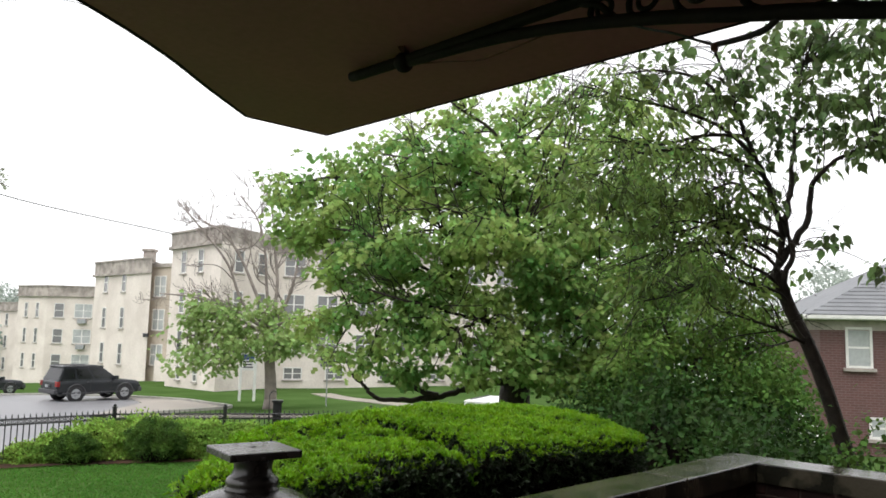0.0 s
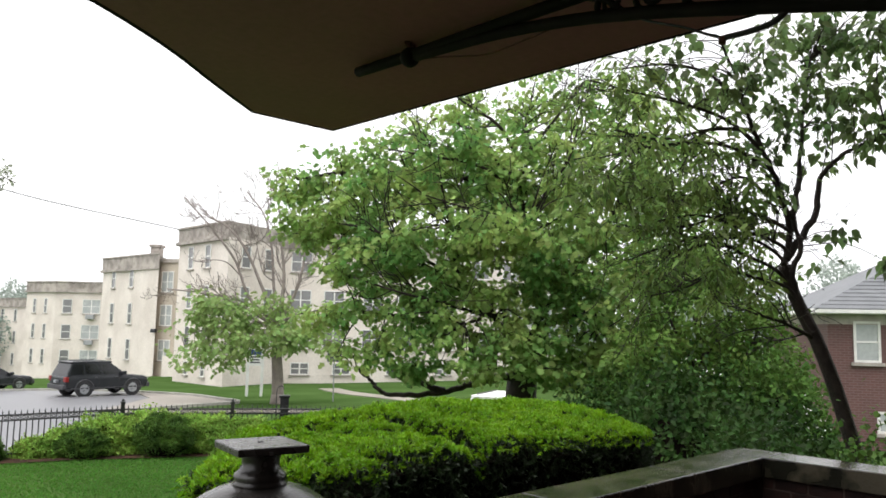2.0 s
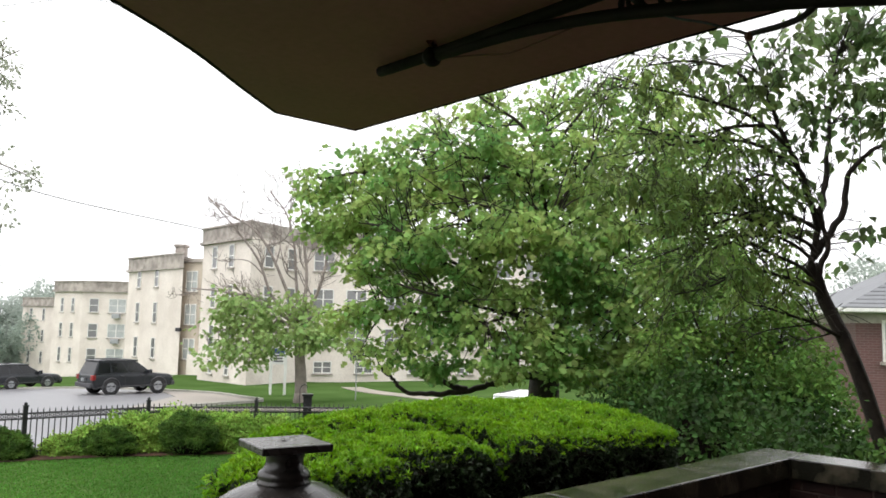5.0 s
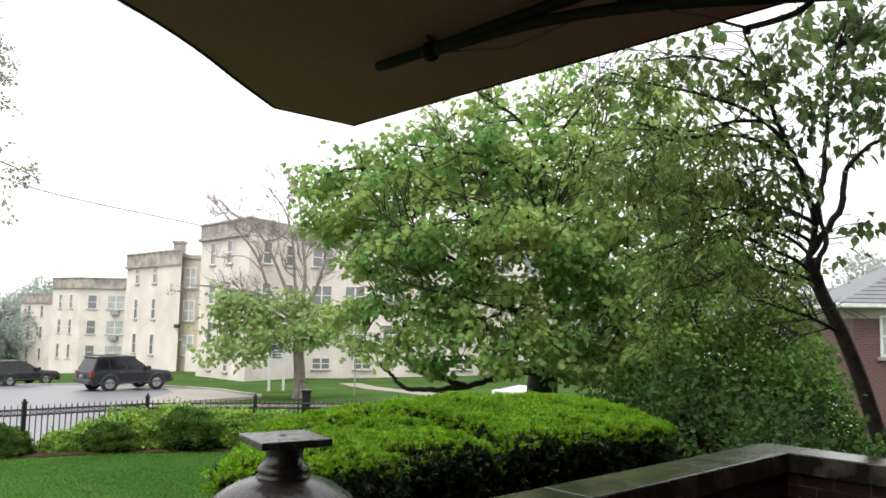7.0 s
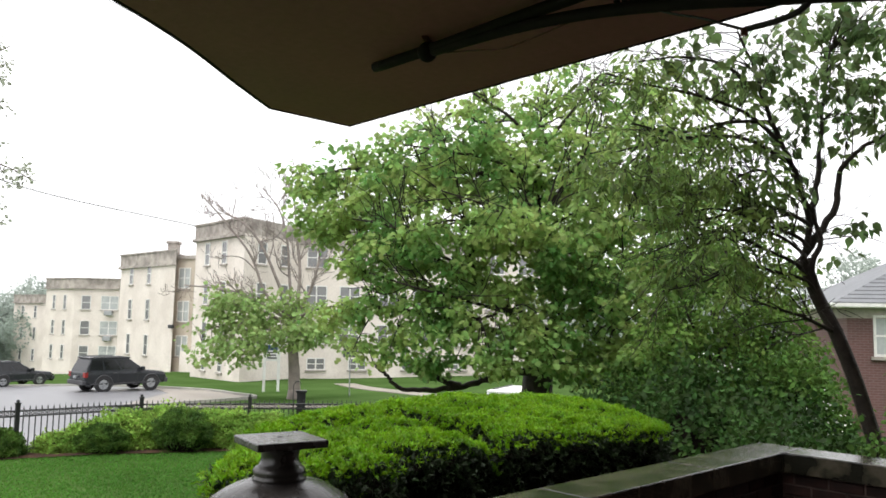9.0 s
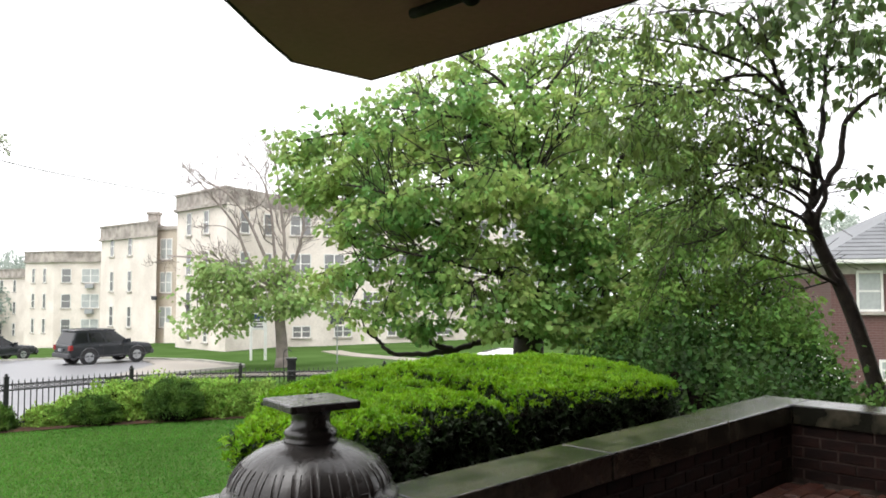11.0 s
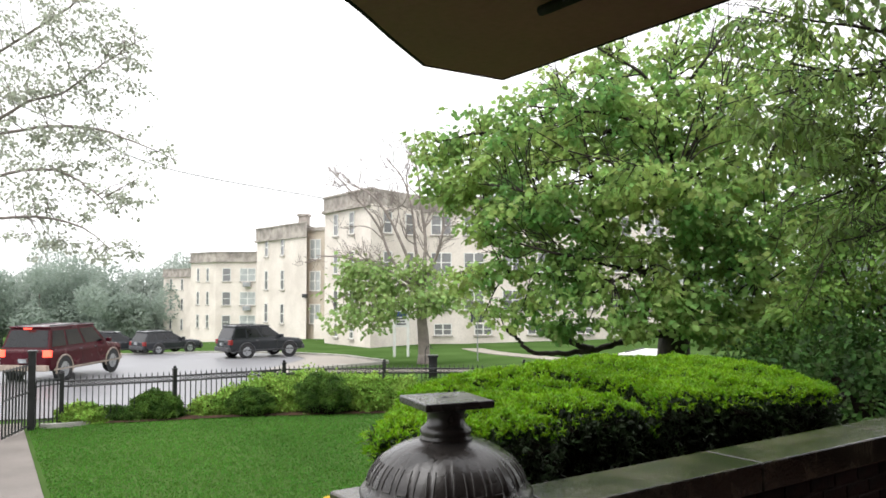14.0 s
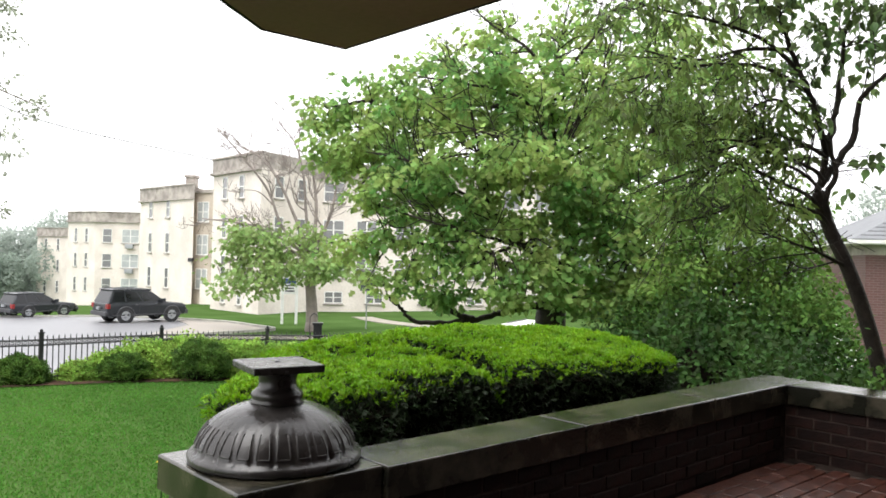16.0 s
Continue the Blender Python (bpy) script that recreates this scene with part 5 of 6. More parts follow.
# ---- cream apartment blocks across the street ----
def window(parent, p, q, f, z, w, h, pane_mat, panes=1):
    """A sash window on the wall from p to q, at the fraction f of its length."""
    yaw = math.degrees(math.atan2(q[1] - p[1], q[0] - p[0]))
    x, y = p[0] + (q[0] - p[0]) * f, p[1] + (q[1] - p[1]) * f
    t = 0.07
    fr = bmesh.new()
    ring = [[fr.verts.new((a * (w / 2 - i), d, h / 2 + b * (h / 2 - i))) for a, b in ((-1, -1), (1, -1), (1, 1), (-1, 1))] for i, d in ((0, -0.05), (t, -0.05), (t, 0.06), (0, 0.06))]
    for a, b in zip(ring, ring[1:] + ring[:1]):
        for k in range(4):
            fr.faces.new((a[k], a[(k + 1) % 4], b[(k + 1) % 4], b[k]))
    bmesh.ops.recalc_face_normals(fr, faces=fr.faces[:])
    m = pose(x, y, z, 0, 0, yaw)
    win = part("window", fr, M_FRAME, parent)
    win.matrix_world = m
    pane = part("pane", boxes(((-w / 2 + t, -0.012, t), (w / 2 - t, 0.05, h - t))), pane_mat, win)
    pane.matrix_world = m
    bars = [boxes(((-w / 2 + t, -0.03, h * 0.5 - 0.03), (w / 2 - t, 0.055, h * 0.5 + 0.03)))]
    bars += [boxes(((-w / 2 + w * k / panes - 0.05, -0.045, t), (-w / 2 + w * k / panes + 0.05, 0.057, h - t))) for k in range(1, panes)]
    for k, bm in enumerate(bars):
        part("mullion" if k else "meeting_rail", bm, M_FRAME, win).matrix_world = m
    sill = part("sill", boxes(((-w / 2 - 0.08, -0.12, -0.10), (w / 2 + 0.08, 0.05, -0.004)), bevel=0.01), M_PARAPET, win)
    sill.matrix_world = m
    return win


def block(label, outline, base, top, band):
    """A flat-roofed block: wall, parapet with a cornice, roof."""
    ob = thing("apartment_building", label, "apartment building", group="apartment blocks")
    part("wall", prism(outline, base - 1.0, top - band), M_STUCCO, ob)
    mid = Vector((sum(p[0] for p in outline) / len(outline), sum(p[1] for p in outline) / len(outline)))

    def grown(d):
        return [tuple(mid + (Vector(p) - mid) * (1 + d / (Vector(p) - mid).length)) for p in outline]
    part("parapet", prism(grown(0.10), top - band, top - 0.12), M_PARAPET, ob, "weathered stone parapet")
    part("cornice", prism(grown(0.28), top - band - 0.16, top - band + 0.02), M_PARAPET, ob, "projecting stone cornice")
    part("parapet_cap", prism(grown(0.20), top - 0.12, top), M_PARAPET, ob)
    return ob


A, B, C, D = (-19.0, 54.0), (-14.1, 49.0), (-11.7, 54.3), (9.0, 61.0)
b1 = block("large cream three-storey apartment block with stone parapet", [A, B, C, D, (4, 76), (-19, 72)], -2.67, 7.78, 1.05)
for z in (-0.35, 2.35, 5.05):
    for f in (0.27, 0.62):
        window(b1, A, B, f, z - 0.2, 0.75, 1.55, M_PANE)
    for f in (0.3, 0.72):
        window(b1, B, C, f, z - 0.2, 0.95, 1.5, M_PANE)
    for f in (0.06, 0.17, 0.30, 0.42, 0.55, 0.68, 0.8, 0.92):
        window(b1, C, D, f, z - 0.1, 1.5, 1.45, M_PANE, 2)
for f in (0.065, 0.2, 0.38, 0.55, 0.7):
    window(b1, C, D, f, -2.25, 1.3, 0.85, M_PANE, 2)
for f in (0.28, 0.62):
    window(b1, A, B, f, -2.3, 0.6, 0.95, M_PANE)
for f, h in ((0.3, 0.55), (0.74, 0.5)):
    x, y = A[0] + (B[0] - A[0]) * f, A[1] + (B[1] - A[1]) * f
    part("wall_lamp", boxes(((-0.12, -0.25, 1.5), (0.12, 0, 1.75)), bevel=0.03), M_CARGREY, b1).matrix_world = pose(x, y, -1.6, 0, 0, -45)

P2, Q2 = (-31.0, 69.0), (-23.4, 62.0)
b2 = block("cream apartment block with narrow windows and a recessed tan bay", [P2, Q2, (-24.9, 66.2), (-26, 80), (-33, 80)], -3.4, 6.78, 1.15)
for z in (-2.0, 1.0, 4.05):
    for f in (0.22, 0.55):
        window(b2, P2, Q2, f, z, 0.75, 1.75, M_PANE)
part("bay", prism([(-23.85, 62.9), (-18.95, 60.8), (-17.0, 68.0), (-22.0, 70.0)], -4.2, 6.0), M_RECESS, b2, "tan brick bay between the blocks")
part("bay_parapet", prism([(-23.85, 62.75), (-18.9, 60.65), (-16.9, 68.0), (-22.0, 70.1)], 6.0, 6.3), M_PARAPET, b2)
for z in (-1.9, 0.9, 3.6):
    window(b2, (-23.85, 62.9), (-18.95, 60.8), 0.22, z, 1.25, 1.7, M_BLIND, 2)
part("porch_wall", prism([(-22.5, 61.4), (-18.4, 58.9), (-18.1, 59.4), (-22.2, 61.9)], -3.9, -1.45), M_STUCCO, b2, "low cream entrance wall")
part("chimney", boxes(((-24.9, 63.9, 6.6), (-24.1, 64.7, 7.5)), ((-25.0, 63.8, 7.4), (-24.0, 64.8, 7.62)), bevel=0.03), M_PARAPET, b2)
part("floodlight", boxes(((-23.75, 61.85, 0.35), (-23.35, 62.2, 0.65)), bevel=0.04), M_CARGREY, b2)

L3, N3, R3 = (-50.3, 92.0), (-45.6, 89.6), (-36.0, 90.6)
b3 = block("cream apartment block with three rows of windows further down the street", [L3, N3, R3, (-34, 104), (-50, 106)], -5.4, 5.66, 1.15)
for z in (-3.9, -1.0, 1.95):
    for f in (0.3, 0.68):
        window(b3, L3, N3, f, z, 0.6, 1.7, M_PANE)
    for f, w in ((0.14, 1.1), (0.42, 2.0), (0.70, 1.1)):
        window(b3, N3, R3, f, z, w, 1.65, M_BLIND if w > 1.5 else M_PANE, 2 if w > 1.5 else 1)
    if z > -3:
        xx, yy = N3[0] + (R3[0] - N3[0]) * 0.42, N3[1] + (R3[1] - N3[1]) * 0.42
        part("air_conditioner", boxes(((-0.45, -0.55, -0.65), (0.45, -0.05, -0.12)), bevel=0.03), M_GALV, b3).matrix_world = pose(xx, yy, z, 0, 0, 6)
L4, R4 = (-64.7, 110.0), (-57.0, 105.6)
b4 = block("small cream apartment block with few windows ending the row", [L4, R4, (-52, 107), (-52, 120), (-64, 122)], -6.6, 4.05, 1.1)
for z in (-5.2, -2.2, 0.8):
    for f in (0.25, 0.6):
        window(b4, L4, R4, f, z, 0.7, 1.7, M_PANE)

# ---- brick house beyond the trees ----
house = thing("brick_house", "old red brick house with grey hipped roof and white windows", "house", m=pose(11.25, 23.1, 0, 0, 0, -13))
bm = boxes(((0, 0, -2.4), (12.5, 9, 1.62)))
uvl = bm.loops.layers.uv.new("uv")
for f in bm.faces:
    for lp in f.loops:
        c = lp.vert.co
        lp[uvl].uv = (c.y if abs(f.normal.x) > 0.5 else c.x, c.z)
part("wall", bm, M_HOUSE, house)
part("frieze", boxes(((-0.03, -0.03, 1.62), (12.53, 9.03, 1.92))), M_PARAPET, house, "grey painted frieze board")
part("gutter", boxes(((-0.5, -0.5, 1.92), (13.0, 9.5, 2.06)), bevel=0.03), M_FRAME, house, "white eaves and gutter")
bm = bmesh.new()
e = [bm.verts.new(v) for v in ((-0.48, -0.48, 2.062), (12.98, -0.48, 2.062), (12.98, 9.48, 2.062), (-0.48, 9.48, 2.062))]
r = [bm.verts.new(v) for v in ((5.0, 4.5, 4.85), (8.0, 4.5, 4.85))]
for f in ((e[0], e[1], r[1], r[0]), (e[1], e[2], r[1]), (e[2], e[3], r[0], r[1]), (e[3], e[0], r[0]), (e[3], e[2], e[1], e[0])):
    bm.faces.new(f)
bmesh.ops.recalc_face_normals(bm, faces=bm.faces[:])
roof = part("roof", bm, M_ROOF, house, "wet grey shingle hip roof")
for i in range(22):
    s = i / 22
    y, z = -0.5 + 4.98 * s, 2.068 + 2.788 * s
    x0, x1 = -0.48 + 5.48 * s + 0.02, 12.98 - 4.98 * s - 0.02
    part("shingle_course", boxes(((x0, y, z - 0.02), (x1, y + 0.03, z + 0.014))), M_ROOF, roof)
bm = boxes(((6.3, 4.1, 4.2), (7.1, 4.9, 5.6)), ((6.2, 4.0, 5.5), (7.2, 5.0, 5.72)), bevel=0.02)
part("chimney", bm, M_PARAPET, house, "pale stone chimney")
bm = boxes(((1.9, 1.0, 2.4), (1.98, 1.08, 3.15)), ((1.85, 0.95, 3.15), (2.03, 1.13, 3.25)), bevel=0.01)
part("vent_pipe", bm, M_GALV, house)
dorm = part("dormer", boxes(((3.25, 0.35, 2.2), (6.4, 3.0, 2.92))), M_PARAPET, house, "low shed dormer")
part("dormer_roof", boxes(((2.75, 0.0, 2.92), (6.7, 3.6, 3.06)), bevel=0.02), M_FRAME, dorm)
for x in (4.05, 5.35):
    part("dormer_window", boxes(((x - 0.45, 0.30, 2.42), (x + 0.45, 0.345, 2.86))), M_FRAME, dorm)
    part("dormer_pane", boxes(((x - 0.38, 0.285, 2.48), (x + 0.38, 0.298, 2.80))), M_PANE, dorm)


def house_window(x, z, w, h, panes=1):
    win = window(house, (0, 0), (1, 0), x, z, w, h, M_BLIND, panes)
    for o in (win, *win.children):
        o.matrix_world = house.matrix_world @ pose(x, 0, z)


house_window(1.05, 0.52, 0.72, 1.20)
house_window(3.75, 0.44, 1.75, 1.22, 2)
house_window(7.5, 0.44, 1.75, 1.22, 2)
house_window(4.05, -1.5, 1.5, 0.62, 2)
house_window(1.5, -1.5, 0.5, 0.62)

# ---- vehicles ----
def car(name, label, paint, trim, m, L=4.6, W=1.83, H=1.72, kind="suv", lit=False):
    """A car, front towards +x, standing on z = 0. Stations give the half width, sill, belt and the crown of the bonnet or deck."""
    ob = thing(name, label, "car", m=m)
    belt, bonnet, sill = 0.615 * H, 0.59 * H, 0.20 * H
    h = L / 2
    cab0, cab1 = (-h + 0.06, h - 1.28) if kind == "suv" else (-h + 1.75, h - 1.30)
    bm = bmesh.new()
    stations = [(-h, 0.88, 0.30 * H, belt - 0.10), (-h + 0.07, 0.97, sill + 0.05, belt - 0.02), (-h + 0.5, 1.0, sill, belt), (0, 1.0, sill, belt), (cab1, 1.0, sill, belt),
                (h - 0.75, 0.99, sill, bonnet - 0.01), (h - 0.2, 0.95, sill + 0.02, bonnet - 0.07), (h - 0.05, 0.86, sill + 0.08, bonnet - 0.16), (h, 0.80, sill + 0.16, bonnet - 0.26)]
    rings = []
    for x, w, z0, z1 in stations:
        w *= W / 2
        sec = [(-w * 0.92, z0), (-w, z0 + 0.10), (-w, z1 - 0.16), (-w * 0.955, z1 - 0.03), (-w * 0.80, z1), (w * 0.80, z1), (w * 0.955, z1 - 0.03), (w, z1 - 0.16), (w, z0 + 0.10), (w * 0.92, z0)]
        rings.append([bm.verts.new((x, y, z)) for y, z in sec])
    for a, b in zip(rings, rings[1:]):
        for k in range(10):
            bm.faces.new((a[k], a[(k + 1) % 10], b[(k + 1) % 10], b[k]))
    bm.faces.new(rings[0])
    bm.faces.new(rings[-1][::-1])
    bmesh.ops.recalc_face_normals(bm, faces=bm.faces[:])
    bmesh.ops.bevel(bm, geom=bm.edges[:], offset=0.022, segments=2, affect="EDGES")
    part("body", bm, paint, ob)
    # cabin, with windows set into it
    w0, w1 = W * 0.462, W * 0.385
    low = [(cab0 + 0.02, w0), (cab1 + 0.04, w0)]
    top = [(cab0 + (0.30 if kind == "suv" else 0.20), w1), (cab1 - 0.80, w1)]
    bm = bmesh.new()
    lo = [bm.verts.new((x, s * y, belt - 0.02)) for x, y in low for s in (-1, 1)]
    hi = [bm.verts.new((x, s * y, H - 0.06)) for x, y in top for s in (-1, 1)]
    bm.faces.new([lo[i] for i in (2, 3, 1, 0)])
    bm.faces.new([hi[i] for i in (0, 1, 3, 2)])
    for i, j in ((0, 1), (1, 3), (3, 2), (2, 0)):
        bm.faces.new((lo[i], lo[j], hi[j], hi[i]))
    bmesh.ops.recalc_face_normals(bm, faces=bm.faces[:])
    part("cabin", bm, paint, ob)

    def glazing(corners, out):
        """A thin pane over four corners, standing out along the given way."""
        bm = bmesh.new()
        a = [bm.verts.new(Vector(c)) for c in corners]
        b = [bm.verts.new(Vector(c) + Vector(out) * 0.012) for c in corners]
        bm.faces.new(a[::-1])
        bm.faces.new(b)
        for k in range(4):
            bm.faces.new((a[k], a[(k + 1) % 4], b[(k + 1) % 4], b[k]))
        bmesh.ops.recalc_face_normals(bm, faces=bm.faces[:])
        part("window", bm, M_CARGLASS, ob, "tinted window")

    def at(t, f, s):
        """A point of the cabin's side: t along it, f up it."""
        xl, xh = low[0][0] + (low[1][0] - low[0][0]) * t, top[0][0] + (top[1][0] - top[0][0]) * t
        return (xl + (xh - xl) * f, s * (w0 + (w1 - w0) * f), belt - 0.02 + (H - 0.04 - belt) * f)

    cuts = ((0.04, 0.27), (0.31, 0.58), (0.62, 0.94)) if kind == "suv" else ((0.08, 0.46), (0.52, 0.93))
    for s in (-1, 1):
        for t0, t1 in cuts:
            glazing([at(t0, 0.10, s), at(t1, 0.10, s), at(t1, 0.86, s), at(t0, 0.86, s)], (0, s, 0.15))
    for t, o in ((0, -1), (1, 1)):
        p0, p1, p2, p3 = at(t, 0.08, -1), at(t, 0.08, 1), at(t, 0.88, 1), at(t, 0.88, -1)
        glazing([(p0[0], p0[1] * 0.92, p0[2]), (p1[0], p1[1] * 0.92, p1[2]), (p2[0], p2[1] * 0.90, p2[2]), (p3[0], p3[1] * 0.90, p3[2])], (o, 0, 0.3))
    bm = boxes(((top[0][0] - 0.08, -w1 - 0.03, H - 0.08), (top[1][0] + 0.10, w1 + 0.03, H - 0.005)), bevel=0.03)
    roof_ob = part("roof", bm, paint, ob)
    for s in (-1, 1):
        bm = boxes(((top[0][0] + 0.1, s * w1 * 0.86 - 0.02, H), (top[1][0] - 0.2, s * w1 * 0.86 + 0.02, H + 0.035)), bevel=0.01)
        if kind == "suv":
            part("roof_rail", bm, M_CARGREY, roof_ob)
        else:
            bm.free()
        bm = boxes(((cab1 - 0.25, s * (W / 2 + 0.02), belt), (cab1 - 0.08, s * (W / 2 + 0.20), belt + 0.17)), bevel=0.03)
        part("mirror", bm, paint, ob)
        part("side_trim", boxes(((-h + 0.25, s * (W / 2 - 0.01), sill + 0.04), (h - 0.35, s * (W / 2 + 0.02), sill + 0.11)), bevel=0.01), trim, ob)
        for t0 in ((-0.75, 0.28) if kind == "suv" else (-0.2,)):
            part("door_handle", boxes(((t0, s * (W / 2 - 0.005), belt - 0.14), (t0 + 0.16, s * (W / 2 + 0.03), belt - 0.10)), bevel=0.008), M_CARGREY, ob)
            part("door_seam", boxes(((t0 + 0.22, s * (W / 2 - 0.004), sill + 0.22), (t0 + 0.235, s * (W / 2 + 0.003), belt - 0.03))), M_TYRE, ob)
        lampm = M_BRAKE if lit else M_REDLAMP
        part("tail_lamp", boxes(((-h - 0.015, s * W * 0.36, belt - 0.30), (-h + 0.14, s * (W / 2 - 0.0), belt - 0.06)), bevel=0.015), lampm, ob)
        part("headlamp", boxes(((h - 0.16, s * W * 0.26, bonnet - 0.36), (h - 0.02, s * W * 0.40, bonnet - 0.20)), bevel=0.015), M_RIM, ob)
        for x in (-h + 0.92, h - 0.92):
            r = 0.222 * H
            mm = Matrix.Translation((x, s * (W / 2 - 0.10), r)) @ pose(0, 0, 0, 90)
            bm = bmesh.new()
            lathe(bm, [(r * 0.62, -0.11), (r * 0.93, -0.115), (r, -0.07), (r, 0.07), (r * 0.93, 0.115), (r * 0.62, 0.11)], 28)
            wheel = part("wheel", bm, M_TYRE, ob, smooth=True)
            wheel.matrix_local = mm
            bm = bmesh.new()
            lathe(bm, [(r * 0.62, -0.118), (r * 0.56, -0.122), (r * 0.50, -0.09), (r * 0.5, 0.09), (r * 0.56, 0.122), (r * 0.62, 0.118)], 24)
            for k in range(6):
                box(bm, (0.05, -0.035, -0.115), (r * 0.55, 0.035, 0.115), m=pose(0, 0, 0, 0, 0, 60 * k))
            bmesh.ops.create_cone(bm, cap_ends=True, segments=12, radius1=0.07, radius2=0.07, depth=0.24)
            part("rim", bm, M_RIM, wheel, "silver alloy rim")
            bm = bmesh.new()
            arch = [(x + (r + 0.07) * math.cos(a), s * (W / 2 + 0.005), r + (r + 0.07) * math.sin(a)) for a in np.linspace(-0.25, math.pi + 0.25, 15)]
            tube(bm, arch, 0.035, 0.035, 6)
            part("wheel_arch", bm, trim, ob)
            bm = bmesh.new()
            bmesh.ops.create_cone(bm, cap_ends=True, segments=24, radius1=r + 0.05, radius2=r + 0.05, depth=0.05, matrix=Matrix.Translation((x, s * (W / 2 - 0.012), r + 0.01)) @ pose(0, 0, 0, 90))
            part("wheel_well", bm, M_TYRE, ob)
    part("rear_bumper", boxes(((-h - 0.09, -W * 0.47, sill + 0.04), (-h + 0.12, W * 0.47, sill + 0.26)), bevel=0.04), trim, ob)
    part("front_bumper", boxes(((h - 0.16, -W * 0.45, sill + 0.03), (h + 0.07, W * 0.45, sill + 0.27)), bevel=0.05), trim, ob)
    part("number_plate", boxes(((-h - 0.10, -0.16, sill + 0.34), (-h - 0.005, 0.16, sill + 0.48))), M_RIM, ob)
    if kind == "pickup":
        part("cargo_bed", boxes(((-h + 0.1, -W * 0.40, belt - 0.005), (cab0 - 0.08, W * 0.40, belt + 0.012))), M_TYRE, ob)
    if lit:
        part("high_brake_lamp", boxes(((cab0 + 0.10, -0.14, H - 0.10), (cab0 + 0.16, 0.14, H - 0.06))), M_BRAKE, ob)
    return ob


def on_road(x, y, yaw):
    return pose(x, y, float(ground_z(x, y)) + 0.04, 0, 0, yaw)


car("black_suv", "black off-road estate car standing on the wet street corner", M_CARBLACK, M_CARGREY, on_road(-17.4, 39.2, 51), 4.3, 1.80, 1.70)
car("red_suv", "dark red large estate car with lit brake lamps and tan trim", M_CARRED, M_CARTAN, on_road(-20.2, 27.2, 95), 5.2, 1.98, 2.03, lit=True)
car("dark_suv", "dark boxy car standing further down the wet street", M_CARBLACK, M_CARGREY, on_road(-25.6, 43.9, 61), 3.95, 1.70, 1.40)
car("dark_car", "dark car parked far down the street", M_CARBLACK, M_CARGREY, on_road(-29.4, 44.6, 40), 4.2, 1.75, 1.42)
car("white_car", "white car parked behind the hedge near the maple", M_WHITE, M_CARGREY, on_road(1.55, 24.9, 248), 4.6, 1.8, 1.18)

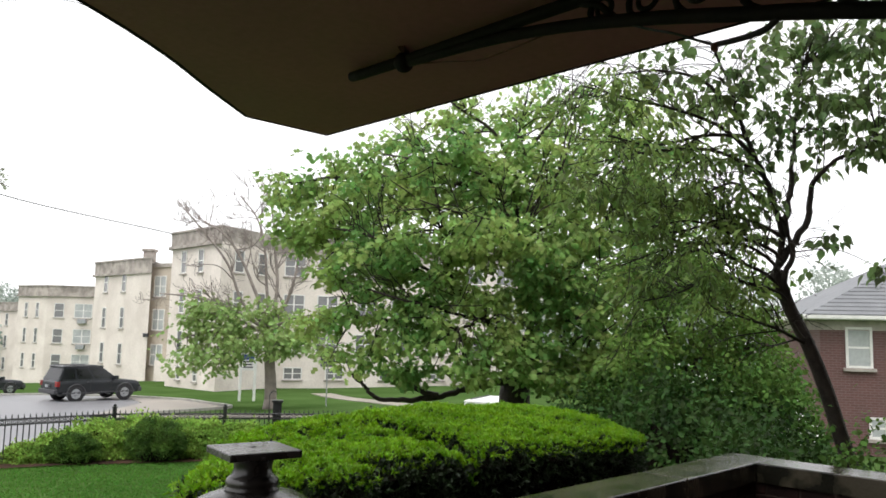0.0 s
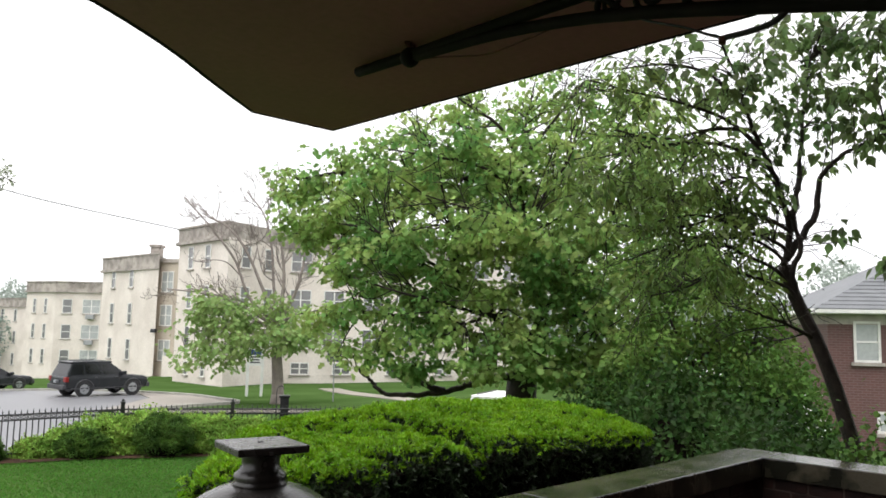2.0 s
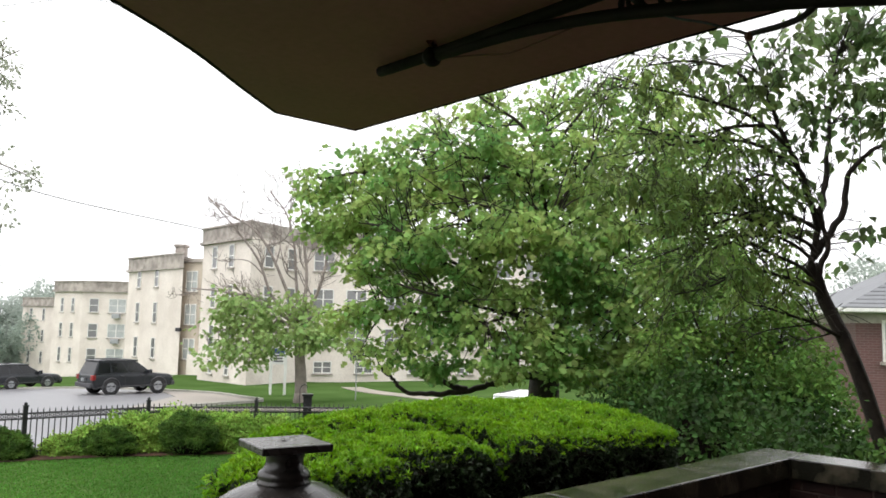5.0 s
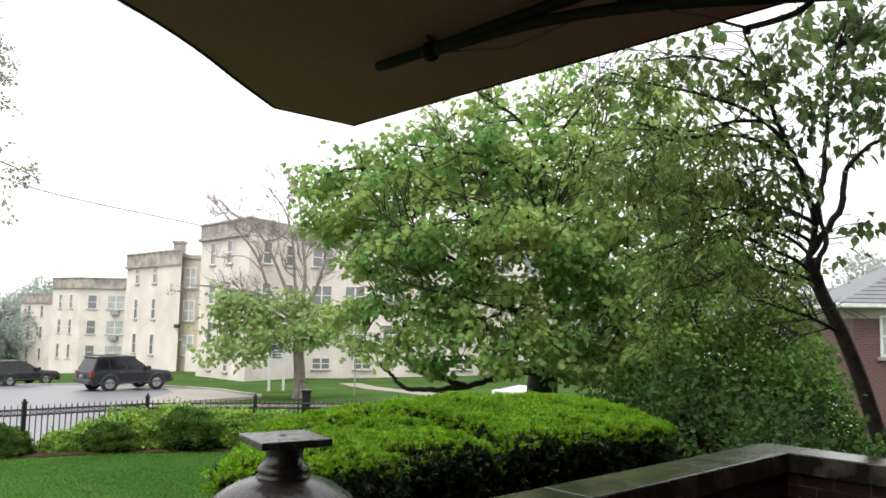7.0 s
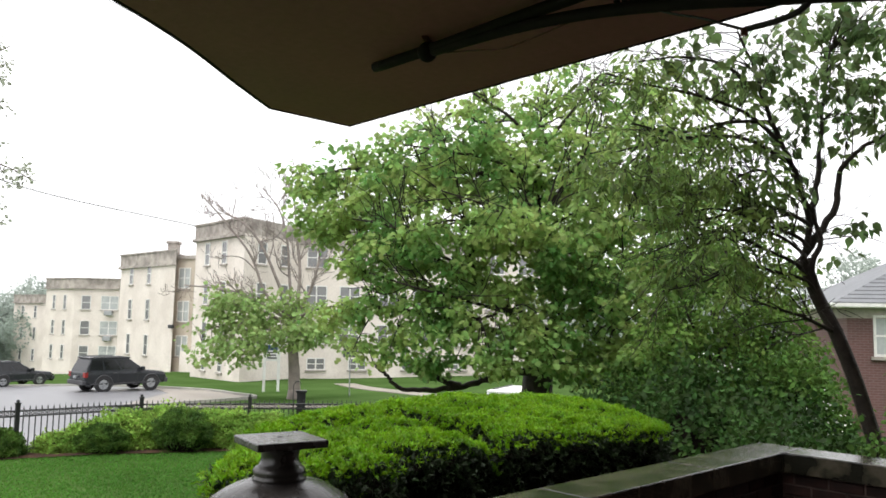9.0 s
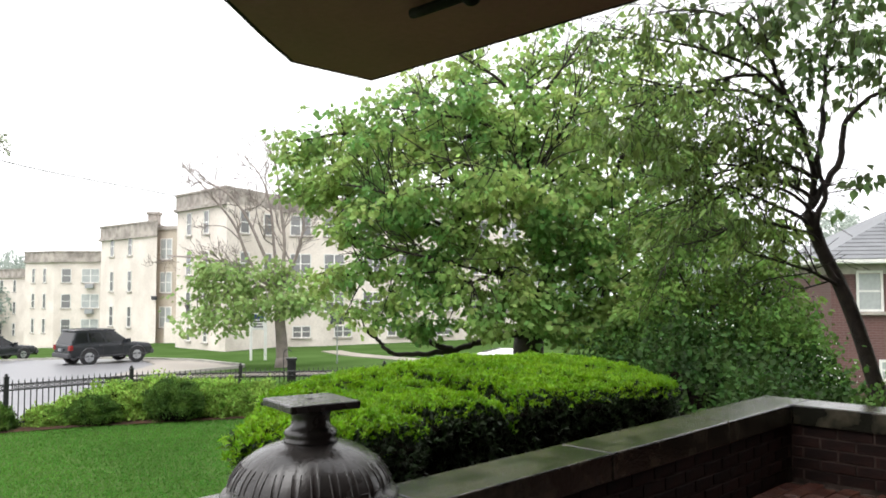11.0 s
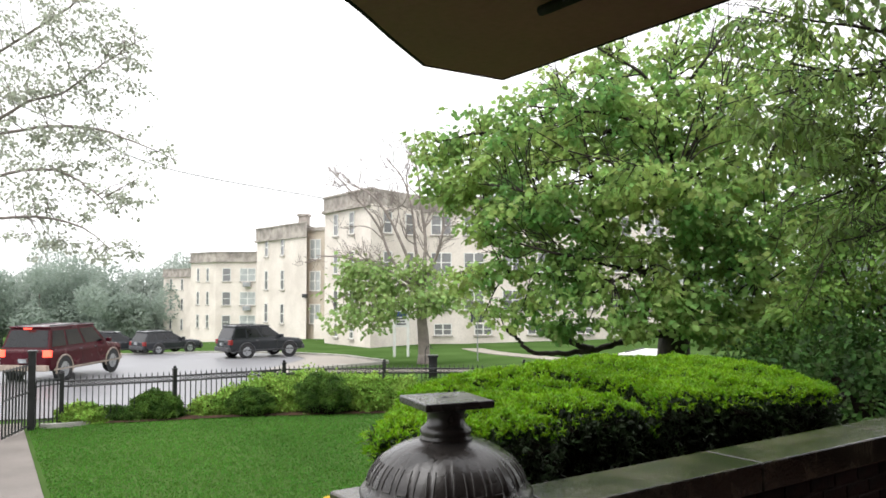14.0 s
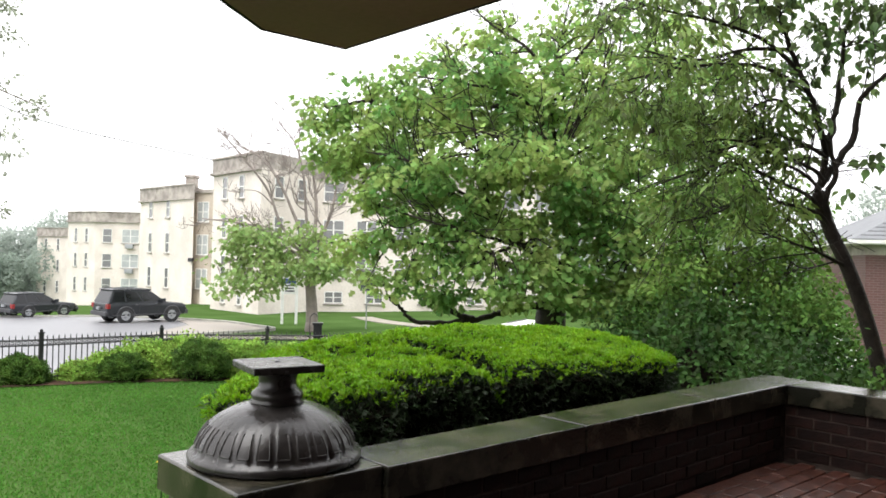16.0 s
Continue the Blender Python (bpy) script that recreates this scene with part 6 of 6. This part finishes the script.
# ---- far woods down the street ----
def wood(label, x0, y0, x1, y1, height, n, seed, leaf_mat):
    rng = np.random.default_rng(seed)
    ob = thing("far_woods", label, "woods", kind="stuff")
    pos, out = [], []
    bm = bmesh.new()
    for i in range(n):
        t = (i + rng.random()) / n
        x, y = x0 + (x1 - x0) * t + rng.normal(0, 3), y0 + (y1 - y0) * t + rng.normal(0, 3)
        h = height * rng.uniform(0.75, 1.1)
        g = float(ground_z(x, y))
        tube(bm, [(x, y, g), (x, y, g + h * 0.6)], 0.3, 0.1, 5)
        for _ in range(10):
            c = np.array((x, y, g + h * 0.5)) + rng.normal(0, 1, 3) * np.array((h * 0.22, h * 0.22, h * 0.20))
            rad = h * rng.uniform(0.13, 0.22)
            d = rng.normal(size=(640, 3))
            d /= np.linalg.norm(d, axis=1, keepdims=True)
            pos.append(c + d * rad * rng.uniform(0.7, 1.10, (640, 1)))
            out.append(d)
    part("trunks", bm, M_BARK_PALE, ob)
    pos, out = np.concatenate(pos), np.concatenate(out)
    leaves("foliage", pos, rng.normal(0, 1, pos.shape), out + rng.normal(0, 0.22, pos.shape) + np.array((0, 0, 0.3)), rng.uniform(0.25, 0.6, len(pos)) * height / 13, SMALL, leaf_mat, ob)


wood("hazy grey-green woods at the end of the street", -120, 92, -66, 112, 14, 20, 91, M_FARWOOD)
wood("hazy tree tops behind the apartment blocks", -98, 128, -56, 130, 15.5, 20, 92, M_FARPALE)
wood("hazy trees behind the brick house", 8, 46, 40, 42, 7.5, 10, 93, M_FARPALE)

# ---- terrace bricks and pavers ----
def piece(name, size, material, bevel=0.004):
    bm = boxes((tuple(-s / 2 for s in size), tuple(s / 2 for s in size)), bevel=0)
    bmesh.ops.bevel(bm, geom=bm.edges[:], offset=bevel, segments=1, affect="EDGES")
    me = bpy.data.meshes.new(name)
    bm.to_mesh(me)
    bm.free()
    me.materials.append(material)
    return me


rng = np.random.default_rng(7)
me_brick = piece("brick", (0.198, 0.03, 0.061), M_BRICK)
for wall, along, u0, u1 in ((wall_a, 0, 1.80, 5.06), (wall_b, 1, 0.15, 2.19)):
    for row in range(5):
        z = 0.0 + 0.034 + row * 0.069
        x = u0 + (0 if row % 2 else -0.104)
        while x < u1 - 0.05:
            a, b = max(x, u0), min(x + 0.198, u1)
            if b - a > 0.03:
                ob = new("brick", me_brick)
                ob.parent = wall
                c, j = (a + b) / 2, rng.normal(0, 0.0015)
                m = pose(c, 2.210 + j, z) if along == 0 else pose(5.080 + j, c, z, 0, 0, 90)
                ob.matrix_local = m @ Matrix.Diagonal(((b - a) / 0.198, 1, 1, 1))
            x += 0.208
me_pav = piece("paver", (0.196, 0.094, 0.05), M_PAVER, 0.003)
count = 0
for i in range(22):
    for jx in range(12):
        u, v = 2.98 + jx * 0.205 + (0.1 if i % 2 else 0), 2.13 - i * 0.102
        if u > 4.96 or u + v < 4.9 or count >= 300:
            continue
        ob = new("paver", me_pav)
        ob.parent = floor
        ob.matrix_local = pose(u, v, -0.026 + rng.normal(0, 0.0012), rng.normal(0, 0.4), rng.normal(0, 0.4), 0)
        count += 1
